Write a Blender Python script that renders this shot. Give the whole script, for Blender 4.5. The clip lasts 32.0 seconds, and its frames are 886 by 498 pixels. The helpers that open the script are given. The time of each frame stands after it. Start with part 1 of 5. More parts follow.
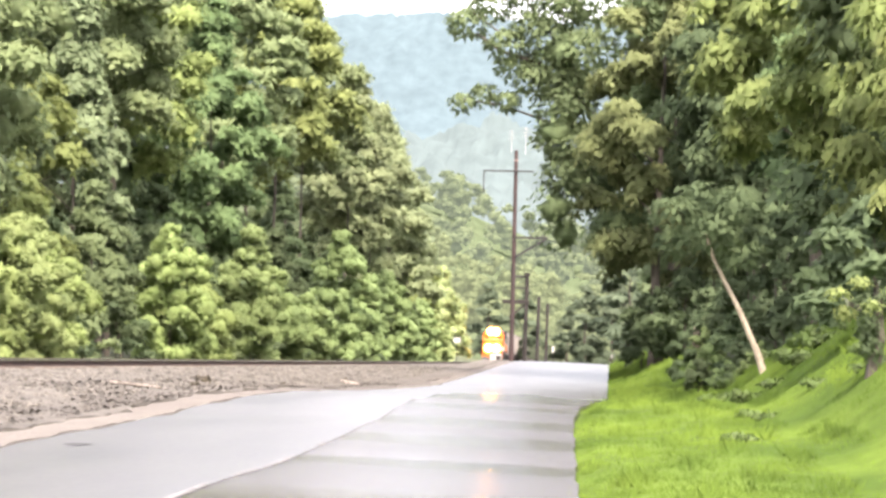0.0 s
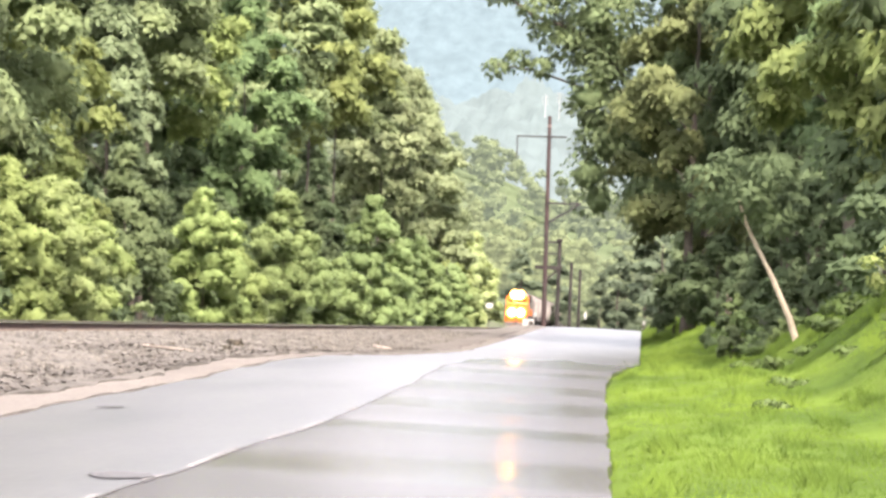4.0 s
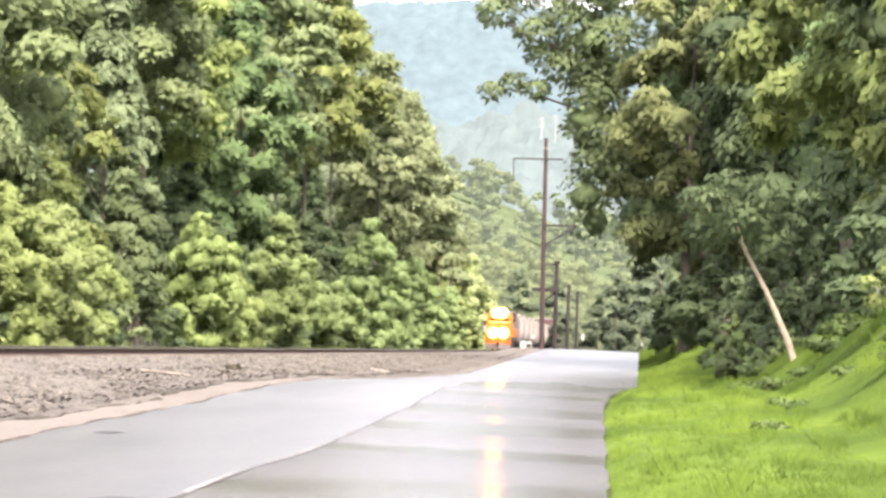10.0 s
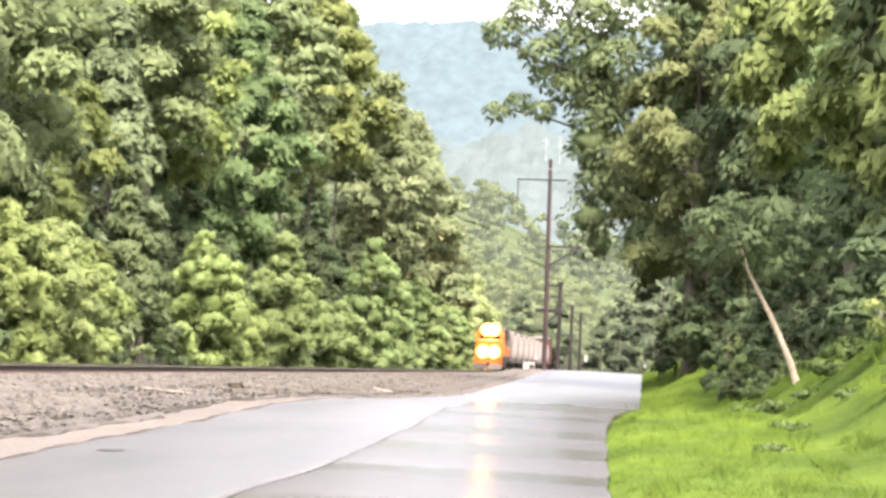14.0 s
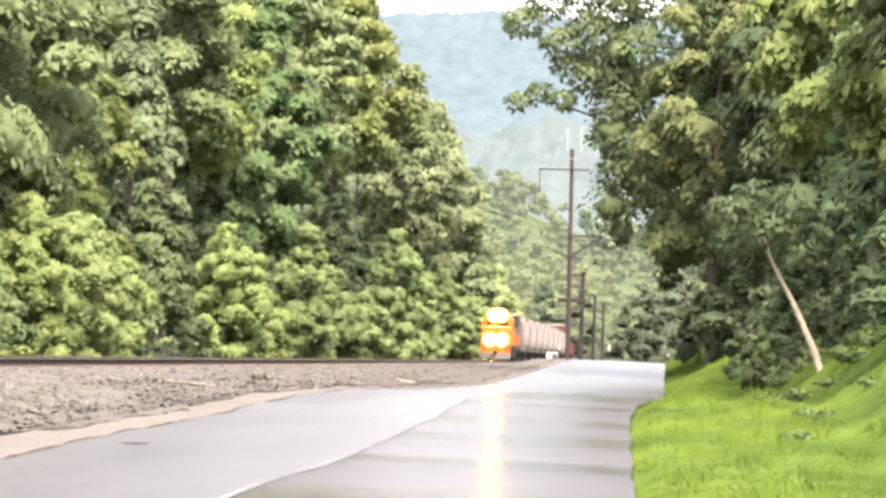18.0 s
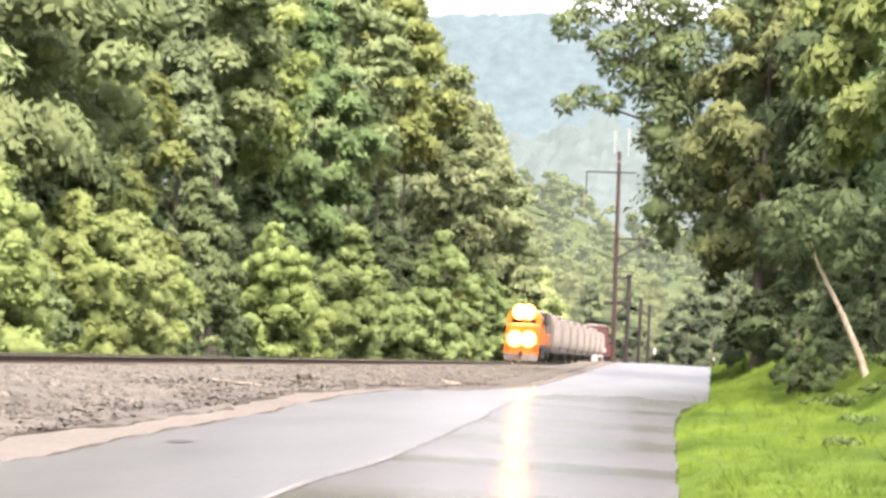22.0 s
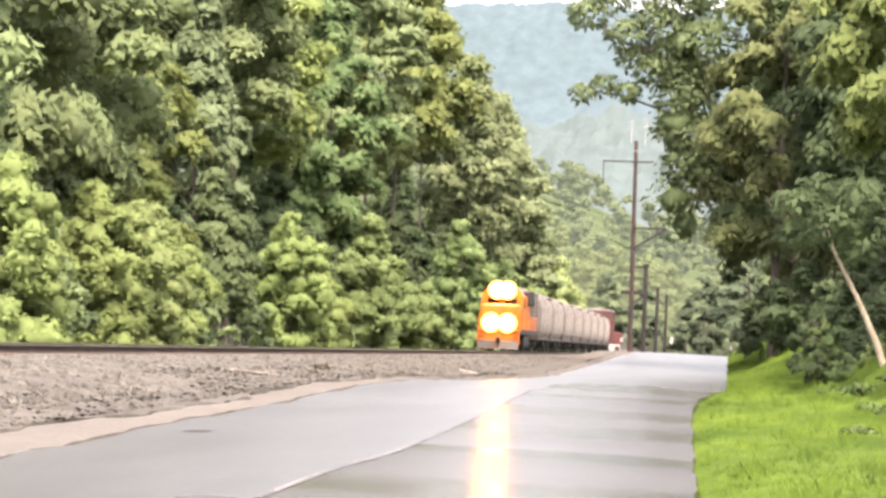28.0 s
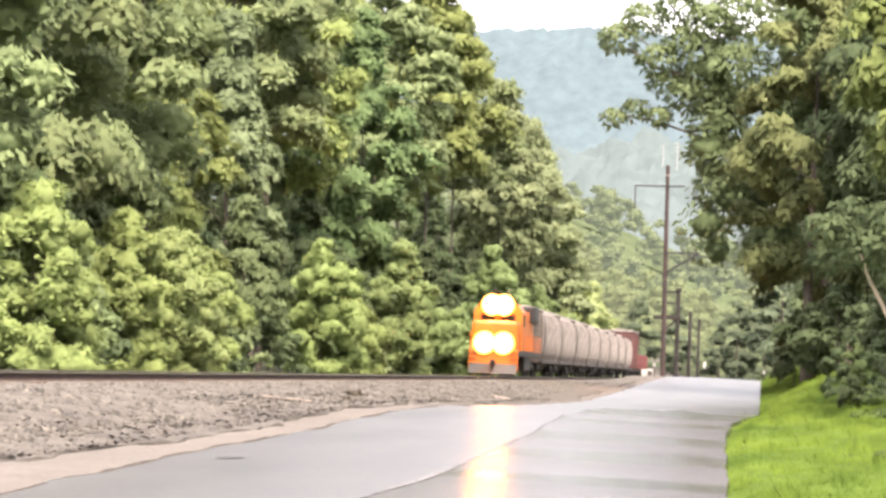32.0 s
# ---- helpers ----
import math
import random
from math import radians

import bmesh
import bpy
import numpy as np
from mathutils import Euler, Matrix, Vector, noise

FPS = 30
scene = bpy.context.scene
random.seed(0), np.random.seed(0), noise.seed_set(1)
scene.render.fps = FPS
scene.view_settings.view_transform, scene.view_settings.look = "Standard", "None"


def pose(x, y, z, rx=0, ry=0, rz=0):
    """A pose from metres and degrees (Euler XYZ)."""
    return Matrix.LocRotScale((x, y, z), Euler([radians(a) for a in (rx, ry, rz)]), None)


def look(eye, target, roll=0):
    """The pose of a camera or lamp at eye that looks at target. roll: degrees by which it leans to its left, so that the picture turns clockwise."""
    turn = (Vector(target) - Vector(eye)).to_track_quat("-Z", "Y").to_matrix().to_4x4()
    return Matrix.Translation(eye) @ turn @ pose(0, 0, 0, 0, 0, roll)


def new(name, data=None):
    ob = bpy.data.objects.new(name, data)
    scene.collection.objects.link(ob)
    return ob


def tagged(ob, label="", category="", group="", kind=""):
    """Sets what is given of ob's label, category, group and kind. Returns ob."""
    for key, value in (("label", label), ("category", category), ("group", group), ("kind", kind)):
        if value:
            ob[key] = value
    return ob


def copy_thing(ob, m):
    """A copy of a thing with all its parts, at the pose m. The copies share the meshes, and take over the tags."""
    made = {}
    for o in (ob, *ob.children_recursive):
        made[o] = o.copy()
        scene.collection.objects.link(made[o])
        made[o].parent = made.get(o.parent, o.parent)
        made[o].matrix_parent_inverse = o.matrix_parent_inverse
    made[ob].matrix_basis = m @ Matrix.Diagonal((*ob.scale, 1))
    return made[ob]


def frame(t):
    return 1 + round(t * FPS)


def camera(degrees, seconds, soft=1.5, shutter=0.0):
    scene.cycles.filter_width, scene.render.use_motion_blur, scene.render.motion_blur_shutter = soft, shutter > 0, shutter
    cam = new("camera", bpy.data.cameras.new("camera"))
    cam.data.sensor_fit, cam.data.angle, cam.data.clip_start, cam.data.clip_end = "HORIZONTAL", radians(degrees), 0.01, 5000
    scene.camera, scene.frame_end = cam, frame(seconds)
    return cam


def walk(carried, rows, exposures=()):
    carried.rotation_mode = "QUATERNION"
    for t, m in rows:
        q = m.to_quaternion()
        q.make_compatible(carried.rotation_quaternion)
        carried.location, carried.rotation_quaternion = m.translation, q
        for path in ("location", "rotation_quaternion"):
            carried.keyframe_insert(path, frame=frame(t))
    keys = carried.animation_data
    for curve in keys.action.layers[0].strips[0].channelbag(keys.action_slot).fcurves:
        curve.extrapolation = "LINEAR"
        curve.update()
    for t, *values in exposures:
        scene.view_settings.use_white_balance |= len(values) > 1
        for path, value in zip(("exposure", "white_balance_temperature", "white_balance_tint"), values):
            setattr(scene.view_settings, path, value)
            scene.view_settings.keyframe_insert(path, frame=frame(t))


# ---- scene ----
# ---- camera: a hand-held long lens that only turns ----
EYE = 1.5
cam = camera(17.82, 32.0, soft=2.9)
ROWS = [
    (0.0, 3.228, 2.192, -2.062),
    (0.5, 3.178, 2.172, -2.094),
    (1.0, 3.053, 2.086, -2.165),
    (1.5, 2.946, 1.995, -2.299),
    (2.0, 3.009, 1.896, -2.336),
    (2.5, 3.272, 1.826, -2.399),
    (3.0, 3.535, 1.664, -2.450),
    (3.5, 3.787, 1.529, -2.436),
    (4.0, 3.883, 1.461, -2.414),
    (4.5, 3.858, 1.588, -2.250),
    (6.5, 3.879, 1.849, -2.101),
    (7.0, 3.825, 1.901, -2.135),
    (7.5, 3.810, 1.924, -2.129),
    (8.0, 3.848, 2.003, -2.088),
    (8.5, 3.872, 2.060, -1.983),
    (9.0, 3.840, 2.030, -2.036),
    (9.5, 3.810, 1.940, -2.041),
    (10.0, 3.836, 1.927, -2.035),
    (10.5, 3.920, 1.954, -2.210),
    (11.0, 3.995, 2.037, -2.306),
    (11.5, 4.084, 2.042, -2.354),
    (12.0, 4.065, 2.064, -2.467),
    (12.5, 4.029, 2.166, -2.511),
    (13.0, 3.974, 2.277, -2.542),
    (13.5, 3.931, 2.307, -2.510),
    (15.5, 3.977, 2.423, -2.247),
    (16.0, 4.086, 2.373, -2.187),
    (16.5, 4.171, 2.317, -2.206),
    (17.0, 4.272, 2.259, -2.093),
    (17.5, 4.329, 2.181, -2.043),
    (18.0, 4.365, 2.124, -2.040),
    (18.5, 4.477, 2.094, -2.139),
    (19.0, 4.667, 1.976, -2.207),
    (19.5, 4.840, 2.008, -2.332),
    (20.0, 4.993, 2.088, -2.428),
    (20.5, 5.062, 2.158, -2.440),
    (21.0, 5.109, 2.159, -2.490),
    (21.5, 5.169, 2.098, -2.538),
    (22.0, 5.281, 2.115, -2.623),
    (22.5, 5.413, 2.078, -2.637),
    (23.0, 5.565, 2.072, -2.695),
    (23.5, 5.616, 2.058, -2.708),
    (24.0, 5.702, 2.070, -2.697),
    (24.5, 5.717, 2.102, -2.713),
    (26.5, 5.622, 1.926, -2.804),
    (27.0, 5.550, 1.849, -2.700),
    (27.5, 5.585, 1.862, -2.626),
    (28.0, 5.626, 1.888, -2.564),
    (28.5, 5.687, 1.896, -2.478),
    (29.0, 5.756, 1.942, -2.471),
    (29.5, 5.783, 1.981, -2.379),
    (30.0, 5.886, 2.045, -2.355),
    (30.5, 5.995, 2.095, -2.356),
    (31.0, 6.100, 2.250, -2.251),
    (31.5, 6.179, 2.300, -2.204),
    (32.0, 6.286, 2.381, -2.281),
]
walk(cam, [(t, pose(0, 0, EYE, 90 + pitch, roll, yaw)) for t, yaw, pitch, roll in ROWS], exposures=[(0.0, 2.62, 7000, 19), (16.0, 2.60, 7080, 19), (32.0, 2.43, 7300, 20)])

# ---- light: a bright thinly clouded evening sky ----
SUN_HEIGHT, SUN_TURN = 58.0, 162.0
world = bpy.data.worlds.new("sky")
scene.world = world
world.use_nodes = True
wn = world.node_tree.nodes
sky = wn.new("ShaderNodeTexSky")
sky.sky_type, sky.sun_disc = "NISHITA", False
sky.sun_elevation, sky.sun_rotation = radians(SUN_HEIGHT), radians(SUN_TURN)
sky.air_density, sky.dust_density, sky.ozone_density = 1.0, 4.0, 1.0
wn["Background"].inputs["Strength"].default_value = 0.15
veil = wn.new("ShaderNodeHueSaturation")
veil.inputs["Saturation"].default_value = 0.4
world.node_tree.links.new(sky.outputs["Color"], veil.inputs["Color"])
world.node_tree.links.new(veil.outputs["Color"], wn["Background"].inputs["Color"])

sun = new("sun", bpy.data.lights.new("sun", "SUN"))
sun.data.energy, sun.data.angle, sun.data.color = 1.55, radians(20), (1.0, 0.93, 0.80)
_a, _e = radians(SUN_TURN), radians(SUN_HEIGHT)
sun.matrix_world = look((0, 0, 60), (-60 * math.cos(_e) * math.sin(_a), -60 * math.cos(_e) * math.cos(_a), 60 - 60 * math.sin(_e)))


# ---- materials ----
def material(name, colour, rough=0.7, metal=0.0, vary=0.25, scale=3.0, fine=40.0, bump=0.2, second=None, through_light=0.0,
             island=0.0, per_object=0.0, spec=0.5, stretch=(1, 1, 1), blot=0.5, space="Object", depth=0.02, polish=None):
    """Two scales of uneven colour and a fine relief over one real base colour."""
    m = bpy.data.materials.new(name)
    m.use_nodes = True
    n, l = m.node_tree.nodes, m.node_tree.links
    b = n["Principled BSDF"]
    b.inputs["Roughness"].default_value, b.inputs["Metallic"].default_value = rough, metal
    b.inputs["Specular IOR Level"].default_value = spec
    co = n.new("ShaderNodeTexCoord")
    mp = n.new("ShaderNodeMapping")
    mp.inputs["Scale"].default_value = stretch
    l.new(co.outputs[space], mp.inputs["Vector"])
    big, small = n.new("ShaderNodeTexNoise"), n.new("ShaderNodeTexNoise")
    for tex, sc, detail in ((big, scale, 4.0), (small, fine, 3.0)):
        tex.inputs["Scale"].default_value, tex.inputs["Detail"].default_value = sc, detail
        l.new(mp.outputs["Vector"], tex.inputs["Vector"])
    second = second or tuple(c * 0.55 for c in colour)
    ramp = n.new("ShaderNodeMapRange")
    ramp.inputs["From Min"].default_value, ramp.inputs["From Max"].default_value = 0.5 - 0.3 * blot, 0.5 + 0.3 * blot
    l.new(big.outputs["Fac"], ramp.inputs["Value"])
    mix = n.new("ShaderNodeMix")
    mix.data_type = "RGBA"
    mix.inputs["A"].default_value, mix.inputs["B"].default_value = (*second, 1), (*colour, 1)
    l.new(ramp.outputs["Result"], mix.inputs["Factor"])
    hsv = n.new("ShaderNodeHueSaturation")
    l.new(mix.outputs["Result"], hsv.inputs["Color"])
    val = n.new("ShaderNodeMapRange")
    val.inputs["To Min"].default_value, val.inputs["To Max"].default_value = 1 - vary, 1 + vary
    val.inputs["From Min"].default_value, val.inputs["From Max"].default_value = 0.3, 0.7
    l.new(small.outputs["Fac"], val.inputs["Value"])
    last = val.outputs["Result"]
    for source, amount in (("island", island), ("object", per_object)):
        if amount:
            node = n.new("ShaderNodeNewGeometry" if source == "island" else "ShaderNodeObjectInfo")
            rnd = node.outputs["Random Per Island" if source == "island" else "Random"]
            r = n.new("ShaderNodeMapRange")
            r.inputs["To Min"].default_value, r.inputs["To Max"].default_value = 1 - amount, 1 + amount
            l.new(rnd, r.inputs["Value"])
            mul = n.new("ShaderNodeMath")
            mul.operation = "MULTIPLY"
            l.new(last, mul.inputs[0])
            l.new(r.outputs["Result"], mul.inputs[1])
            last = mul.outputs["Value"]
            if source == "object":
                hue = n.new("ShaderNodeMapRange")
                hue.inputs["To Min"].default_value, hue.inputs["To Max"].default_value = 0.497, 0.512
                l.new(rnd, hue.inputs["Value"])
                l.new(hue.outputs["Result"], hsv.inputs["Hue"])
    l.new(last, hsv.inputs["Value"])
    l.new(hsv.outputs["Color"], b.inputs["Base Color"])
    if polish:
        sep, wave, level = n.new("ShaderNodeSeparateXYZ"), n.new("ShaderNodeMath"), n.new("ShaderNodeMapRange")
        l.new(co.outputs[space], sep.inputs["Vector"])
        along = n.new("ShaderNodeMath")
        along.operation = "MULTIPLY_ADD"
        along.inputs[1].default_value, along.inputs[2].default_value = polish[0], polish[1]
        drift = n.new("ShaderNodeMath")
        drift.operation = "MULTIPLY_ADD"
        drift.inputs[1].default_value = 5.0
        l.new(big.outputs["Fac"], drift.inputs[0])
        l.new(sep.outputs["Y"], drift.inputs[2])
        l.new(drift.outputs["Value"], along.inputs[0])
        wave.operation = "SINE"
        l.new(along.outputs["Value"], wave.inputs[0])
        level.inputs["From Min"].default_value, level.inputs["From Max"].default_value = -0.3, 1.0
        level.interpolation_type = "SMOOTHSTEP"
        level.inputs["To Min"].default_value, level.inputs["To Max"].default_value = rough, polish[2]
        l.new(wave.outputs["Value"], level.inputs["Value"])
        l.new(level.outputs["Result"], b.inputs["Roughness"])
    if bump:
        bp = n.new("ShaderNodeBump")
        bp.inputs["Strength"].default_value, bp.inputs["Distance"].default_value = bump, depth
        l.new(small.outputs["Fac"], bp.inputs["Height"])
        l.new(bp.outputs["Normal"], b.inputs["Normal"])
    if through_light:
        tr = n.new("ShaderNodeBsdfTranslucent")
        l.new(hsv.outputs["Color"], tr.inputs["Color"])
        ms = n.new("ShaderNodeMixShader")
        ms.inputs["Fac"].default_value = through_light
        l.new(b.outputs["BSDF"], ms.inputs[1])
        l.new(tr.outputs["BSDF"], ms.inputs[2])
        l.new(ms.outputs["Shader"], n["Material Output"].inputs["Surface"])
    return m


def glow(name, colour, strength):
    m = bpy.data.materials.new(name)
    m.use_nodes = True
    b = m.node_tree.nodes["Principled BSDF"]
    b.inputs["Base Color"].default_value = (*colour, 1)
    b.inputs["Emission Color"].default_value = (*colour, 1)
    b.inputs["Emission Strength"].default_value = strength
    return m


def leaves(name, colour, second, light=0.5, scale=0.6, fine=5.0, bump=0.25, vary=0.14, tree=0.14):
    return material(name, colour, rough=0.7, vary=vary, scale=scale, fine=fine, bump=bump, depth=0.6 / fine, second=second, through_light=light,
                    island=0.07, per_object=tree, spec=0.06, blot=0.8)


# Deep green, with the shade under the canopy put into the leaf colour.
LEAF_DEEP_SHADE = leaves("deep_green_shade_leaves", (0.120, 0.160, 0.082), (0.072, 0.100, 0.054))
LEAF_MID = leaves("mid_green_leaves", (0.240, 0.298, 0.146), (0.146, 0.190, 0.098))
LEAF_OLIVE = leaves("olive_green_leaves", (0.228, 0.264, 0.142), (0.150, 0.176, 0.096))
LEAF_YOUNG = leaves("yellow_green_leaves", (0.262, 0.326, 0.126), (0.206, 0.260, 0.104), scale=0.9, tree=0.05, vary=0.12)
# Distance haze mixed into the leaf colour.
LEAF_HILL_HAZE = leaves("haze_pale_green_leaves", (0.340, 0.380, 0.180), (0.290, 0.335, 0.160), scale=0.12, light=0.5, fine=0.8, bump=0.0, vary=0.06)
LEAF_LIGHT = leaves("light_green_leaves", (0.265, 0.315, 0.118), (0.178, 0.220, 0.086))
LEAF_WOOD = leaves("full_green_leaves", (0.192, 0.246, 0.122), (0.112, 0.150, 0.078))
# Green greyed in the leaf colour to imitate haze along the falling road.
LEAF_HAZED = leaves("haze_greyed_leaves", (0.130, 0.165, 0.108), (0.092, 0.120, 0.078))
LEAF_GOLD = leaves("golden_olive_leaves", (0.214, 0.246, 0.112), (0.138, 0.161, 0.075))
LEAF_GREEN = leaves("fresh_green_leaves", (0.185, 0.262, 0.118), (0.100, 0.152, 0.072))
LEAF_MINT = leaves("grey_green_leaves", (0.215, 0.270, 0.150), (0.140, 0.180, 0.102))
LEAF_YOUNG_PALE = leaves("mint_green_leaves", (0.282, 0.344, 0.148), (0.220, 0.278, 0.122), scale=0.9, tree=0.05, vary=0.12)
LEAF_SAPLING = leaves("soft_green_leaves", (0.236, 0.312, 0.134), (0.178, 0.238, 0.104), scale=0.9, tree=0.05, vary=0.12)
BARK = material("grey_brown_bark", (0.085, 0.072, 0.056), rough=0.9, scale=2.0, fine=18, bump=0.6, stretch=(1, 1, 0.25))
PALE_BARK = material("pale_weathered_bark", (0.46, 0.39, 0.30), rough=0.85, scale=1.2, fine=14, bump=0.6, second=(0.22, 0.18, 0.14), stretch=(1, 1, 0.4))
ASPHALT = material("worn_pale_asphalt", (0.087, 0.087, 0.091), rough=0.32, scale=0.5, fine=9, bump=0.10, second=(0.055, 0.057, 0.060), vary=0.12, spec=0.12, blot=0.7, stretch=(1.2, 0.25, 1))
ASPHALT_DARK = material("darker_resurfaced_asphalt", (0.060, 0.054, 0.056), rough=0.24, polish=(0.79, -1.58, 0.155), scale=0.22, fine=60, bump=0.06, second=(0.045, 0.041, 0.042), vary=0.08, spec=0.095, stretch=(0.5, 1.2, 1))
PATCH = material("dark_asphalt_patch", (0.075, 0.072, 0.073), rough=0.6, scale=1.0, fine=50, bump=0.3)
SEAM = material("dark_road_seam", (0.08, 0.077, 0.077), rough=0.8, scale=1.5, fine=30, bump=0.3)
SEAM_PALE = material("worn_white_road_paint", (0.22, 0.212, 0.208), rough=0.7, scale=2.0, fine=30, bump=0.2)
SAND = material("pale_sandy_grit", (0.098, 0.087, 0.076), rough=0.95, scale=0.9, fine=14, bump=0.5, second=(0.078, 0.069, 0.061), vary=0.3)
BALLAST = material("grey_brown_ballast", (0.094, 0.085, 0.073), rough=0.95, scale=1.1, fine=14, bump=1.0, second=(0.042, 0.037, 0.032), vary=0.4, blot=0.6)
STONE = material("ballast_stone", (0.086, 0.079, 0.068), rough=0.9, scale=3, fine=30, bump=0.4, island=0.5)
LITTER = material("dark_leaf_litter", (0.066, 0.058, 0.049), rough=0.95, scale=3, fine=20, bump=0.3, island=0.45)
SOIL = material("grassy_soil", (0.076, 0.118, 0.019), rough=0.95, scale=0.3, fine=3, bump=0.1, second=(0.037, 0.065, 0.012), vary=0.12, blot=0.36, spec=0.04, stretch=(1, 0.32, 1))
WOODLAND = material("dark_woodland_floor", (0.06, 0.075, 0.03), rough=1.0, scale=0.3, fine=4, bump=0.6, vary=0.4)
HILLSIDE = material("pale_wooded_hillside", (0.075, 0.095, 0.055), spec=0.0, rough=1.0, scale=0.05, fine=0.4, bump=0.3, second=(0.06, 0.08, 0.045), vary=0.3)
GRASS = material("lush_grass_blades", (0.098, 0.152, 0.024), rough=0.85, scale=0.4, fine=3, bump=0.0, vary=0.10, second=(0.046, 0.082, 0.015), through_light=0.15, island=0.08, spec=0.06, blot=0.5, stretch=(1, 0.32, 1))
# Rust brown, darkened further to paint the shadow along the rail's side.
RAIL_SIDE_SHADED = material("rusty_shaded_rail_steel", (0.036, 0.018, 0.014), rough=0.8, metal=0.2, scale=2, fine=30, bump=0.3)
RAIL_TOP = material("polished_rail_steel", (0.62, 0.60, 0.58), rough=0.24, metal=0.9, scale=2, fine=40, bump=0.05, vary=0.1)
TIE = material("weathered_tie_wood", (0.10, 0.075, 0.06), rough=0.9, scale=2, fine=25, bump=0.6, stretch=(0.3, 1, 1), per_object=0.25)
POLE = material("rust_brown_pole", (0.036, 0.017, 0.016), rough=0.75, scale=1.0, fine=16, bump=0.4, second=(0.022, 0.013, 0.013), stretch=(1, 1, 0.2))
POLE_WOOD = material("dark_pole_wood", (0.02, 0.016, 0.014), rough=0.9, scale=1.5, fine=18, bump=0.5, stretch=(1, 1, 0.2))
PALE_BAND = material("pale_pole_band", (0.20, 0.14, 0.13), rough=0.7, scale=4, fine=30)
WIRE = material("grey_iron", (0.025, 0.023, 0.023), rough=0.7, metal=0.2, scale=4, fine=30)
DRY_WOOD = material("grey_dry_wood", (0.30, 0.26, 0.225), rough=0.9, scale=3, fine=30)
WEED = material("dark_verge_weed", (0.084, 0.136, 0.030), rough=0.7, scale=3, fine=12, bump=0.0, through_light=0.35, island=0.2)
WITHERED = material("withered_brown_stalks", (0.06, 0.05, 0.035), rough=0.95, scale=5, fine=20, island=0.3)
WHITE = material("weathered_white_paint", (0.36, 0.36, 0.35), rough=0.55, scale=2, fine=25, vary=0.08, second=(0.27, 0.265, 0.25))
# Orange halo of the headlights, painted as the body colour.
GLARE_ORANGE = material("glare_orange_paint", (0.62, 0.15, 0.012), rough=0.4, scale=1.2, fine=20, vary=0.1, bump=0.03, second=(0.50, 0.11, 0.01))
BLACK = material("sooty_black_steel", (0.022, 0.020, 0.02), rough=0.6, metal=0.2, scale=2, fine=20)
GLASS = material("dark_cab_glass", (0.02, 0.025, 0.03), rough=0.08, scale=1, fine=5, bump=0.0, vary=0.0)
HOPPER = material("dusty_grey_hopper_paint", (0.118, 0.104, 0.094), rough=0.7, scale=0.8, fine=4, vary=0.3, second=(0.045, 0.038, 0.034), stretch=(1, 1, 0.08), blot=0.35, per_object=0.3)
HOPPER_DARK = material("sooty_hopper_steel", (0.055, 0.045, 0.04), rough=0.8, scale=1, fine=12)
HOPPER_ROOF = material("pale_hopper_roof", (0.28, 0.255, 0.24), rough=0.7, scale=1.1, fine=12, second=(0.18, 0.16, 0.148))
# Ribs are paler than the panels between them.
HOPPER_RIB = material("pale_hopper_rib_paint", (0.29, 0.265, 0.246), rough=0.7, scale=1.1, fine=12, second=(0.15, 0.132, 0.12))
RED = material("dark_red_boxcar_paint", (0.085, 0.028, 0.026), rough=0.7, scale=0.7, fine=10, second=(0.055, 0.02, 0.018))
BRIGHT_RED = material("red_gondola_paint", (0.12, 0.028, 0.028), rough=0.65, scale=0.7, fine=10, second=(0.08, 0.022, 0.022))
LAMP = glow("lit_glass_with_glare", (1.0, 0.36, 0.06), 50.0)


def bowl_glare(m, radius, strength):
    """Lens glare painted into the lit glass: white-hot middle, orange rim."""
    n, l = m.node_tree.nodes, m.node_tree.links
    b = n["Principled BSDF"]
    co, ln = n.new("ShaderNodeTexCoord"), n.new("ShaderNodeVectorMath")
    ln.operation = "LENGTH"
    l.new(co.outputs["Object"], ln.inputs[0])
    r = n.new("ShaderNodeMapRange")
    r.inputs["From Min"].default_value, r.inputs["From Max"].default_value = radius, 0.0
    l.new(ln.outputs["Value"], r.inputs["Value"])
    p = n.new("ShaderNodeMath")
    p.operation = "POWER"
    p.inputs[1].default_value = 3.6
    l.new(r.outputs["Result"], p.inputs[0])
    k = n.new("ShaderNodeMath")
    k.operation = "MULTIPLY_ADD"
    k.inputs[1].default_value, k.inputs[2].default_value = strength, 0.25
    l.new(p.outputs["Value"], k.inputs[0])
    l.new(k.outputs["Value"], b.inputs["Emission Strength"])


bowl_glare(LAMP, 0.80, 400.0)


# ---- building helpers ----
def mesh_of(name, verts, faces, mats, mat_index=None, smooth=False):
    me = bpy.data.meshes.new(name)
    verts, faces = np.asarray(verts, np.float32), np.asarray(faces, np.int32)
    k = faces.shape[1]
    me.vertices.add(len(verts))
    me.vertices.foreach_set("co", verts.ravel())
    me.loops.add(faces.size)
    me.loops.foreach_set("vertex_index", faces.ravel())
    me.polygons.add(len(faces))
    me.polygons.foreach_set("loop_start", np.arange(0, faces.size, k, dtype=np.int32))
    if mat_index is not None:
        me.polygons.foreach_set("material_index", np.asarray(mat_index, np.int32))
    if np.any(smooth):
        me.polygons.foreach_set("use_smooth", np.broadcast_to(smooth, len(faces)).astype(bool))
    for m in mats:
        me.materials.append(m)
    me.update(calc_edges=True)
    me.validate()
    return me


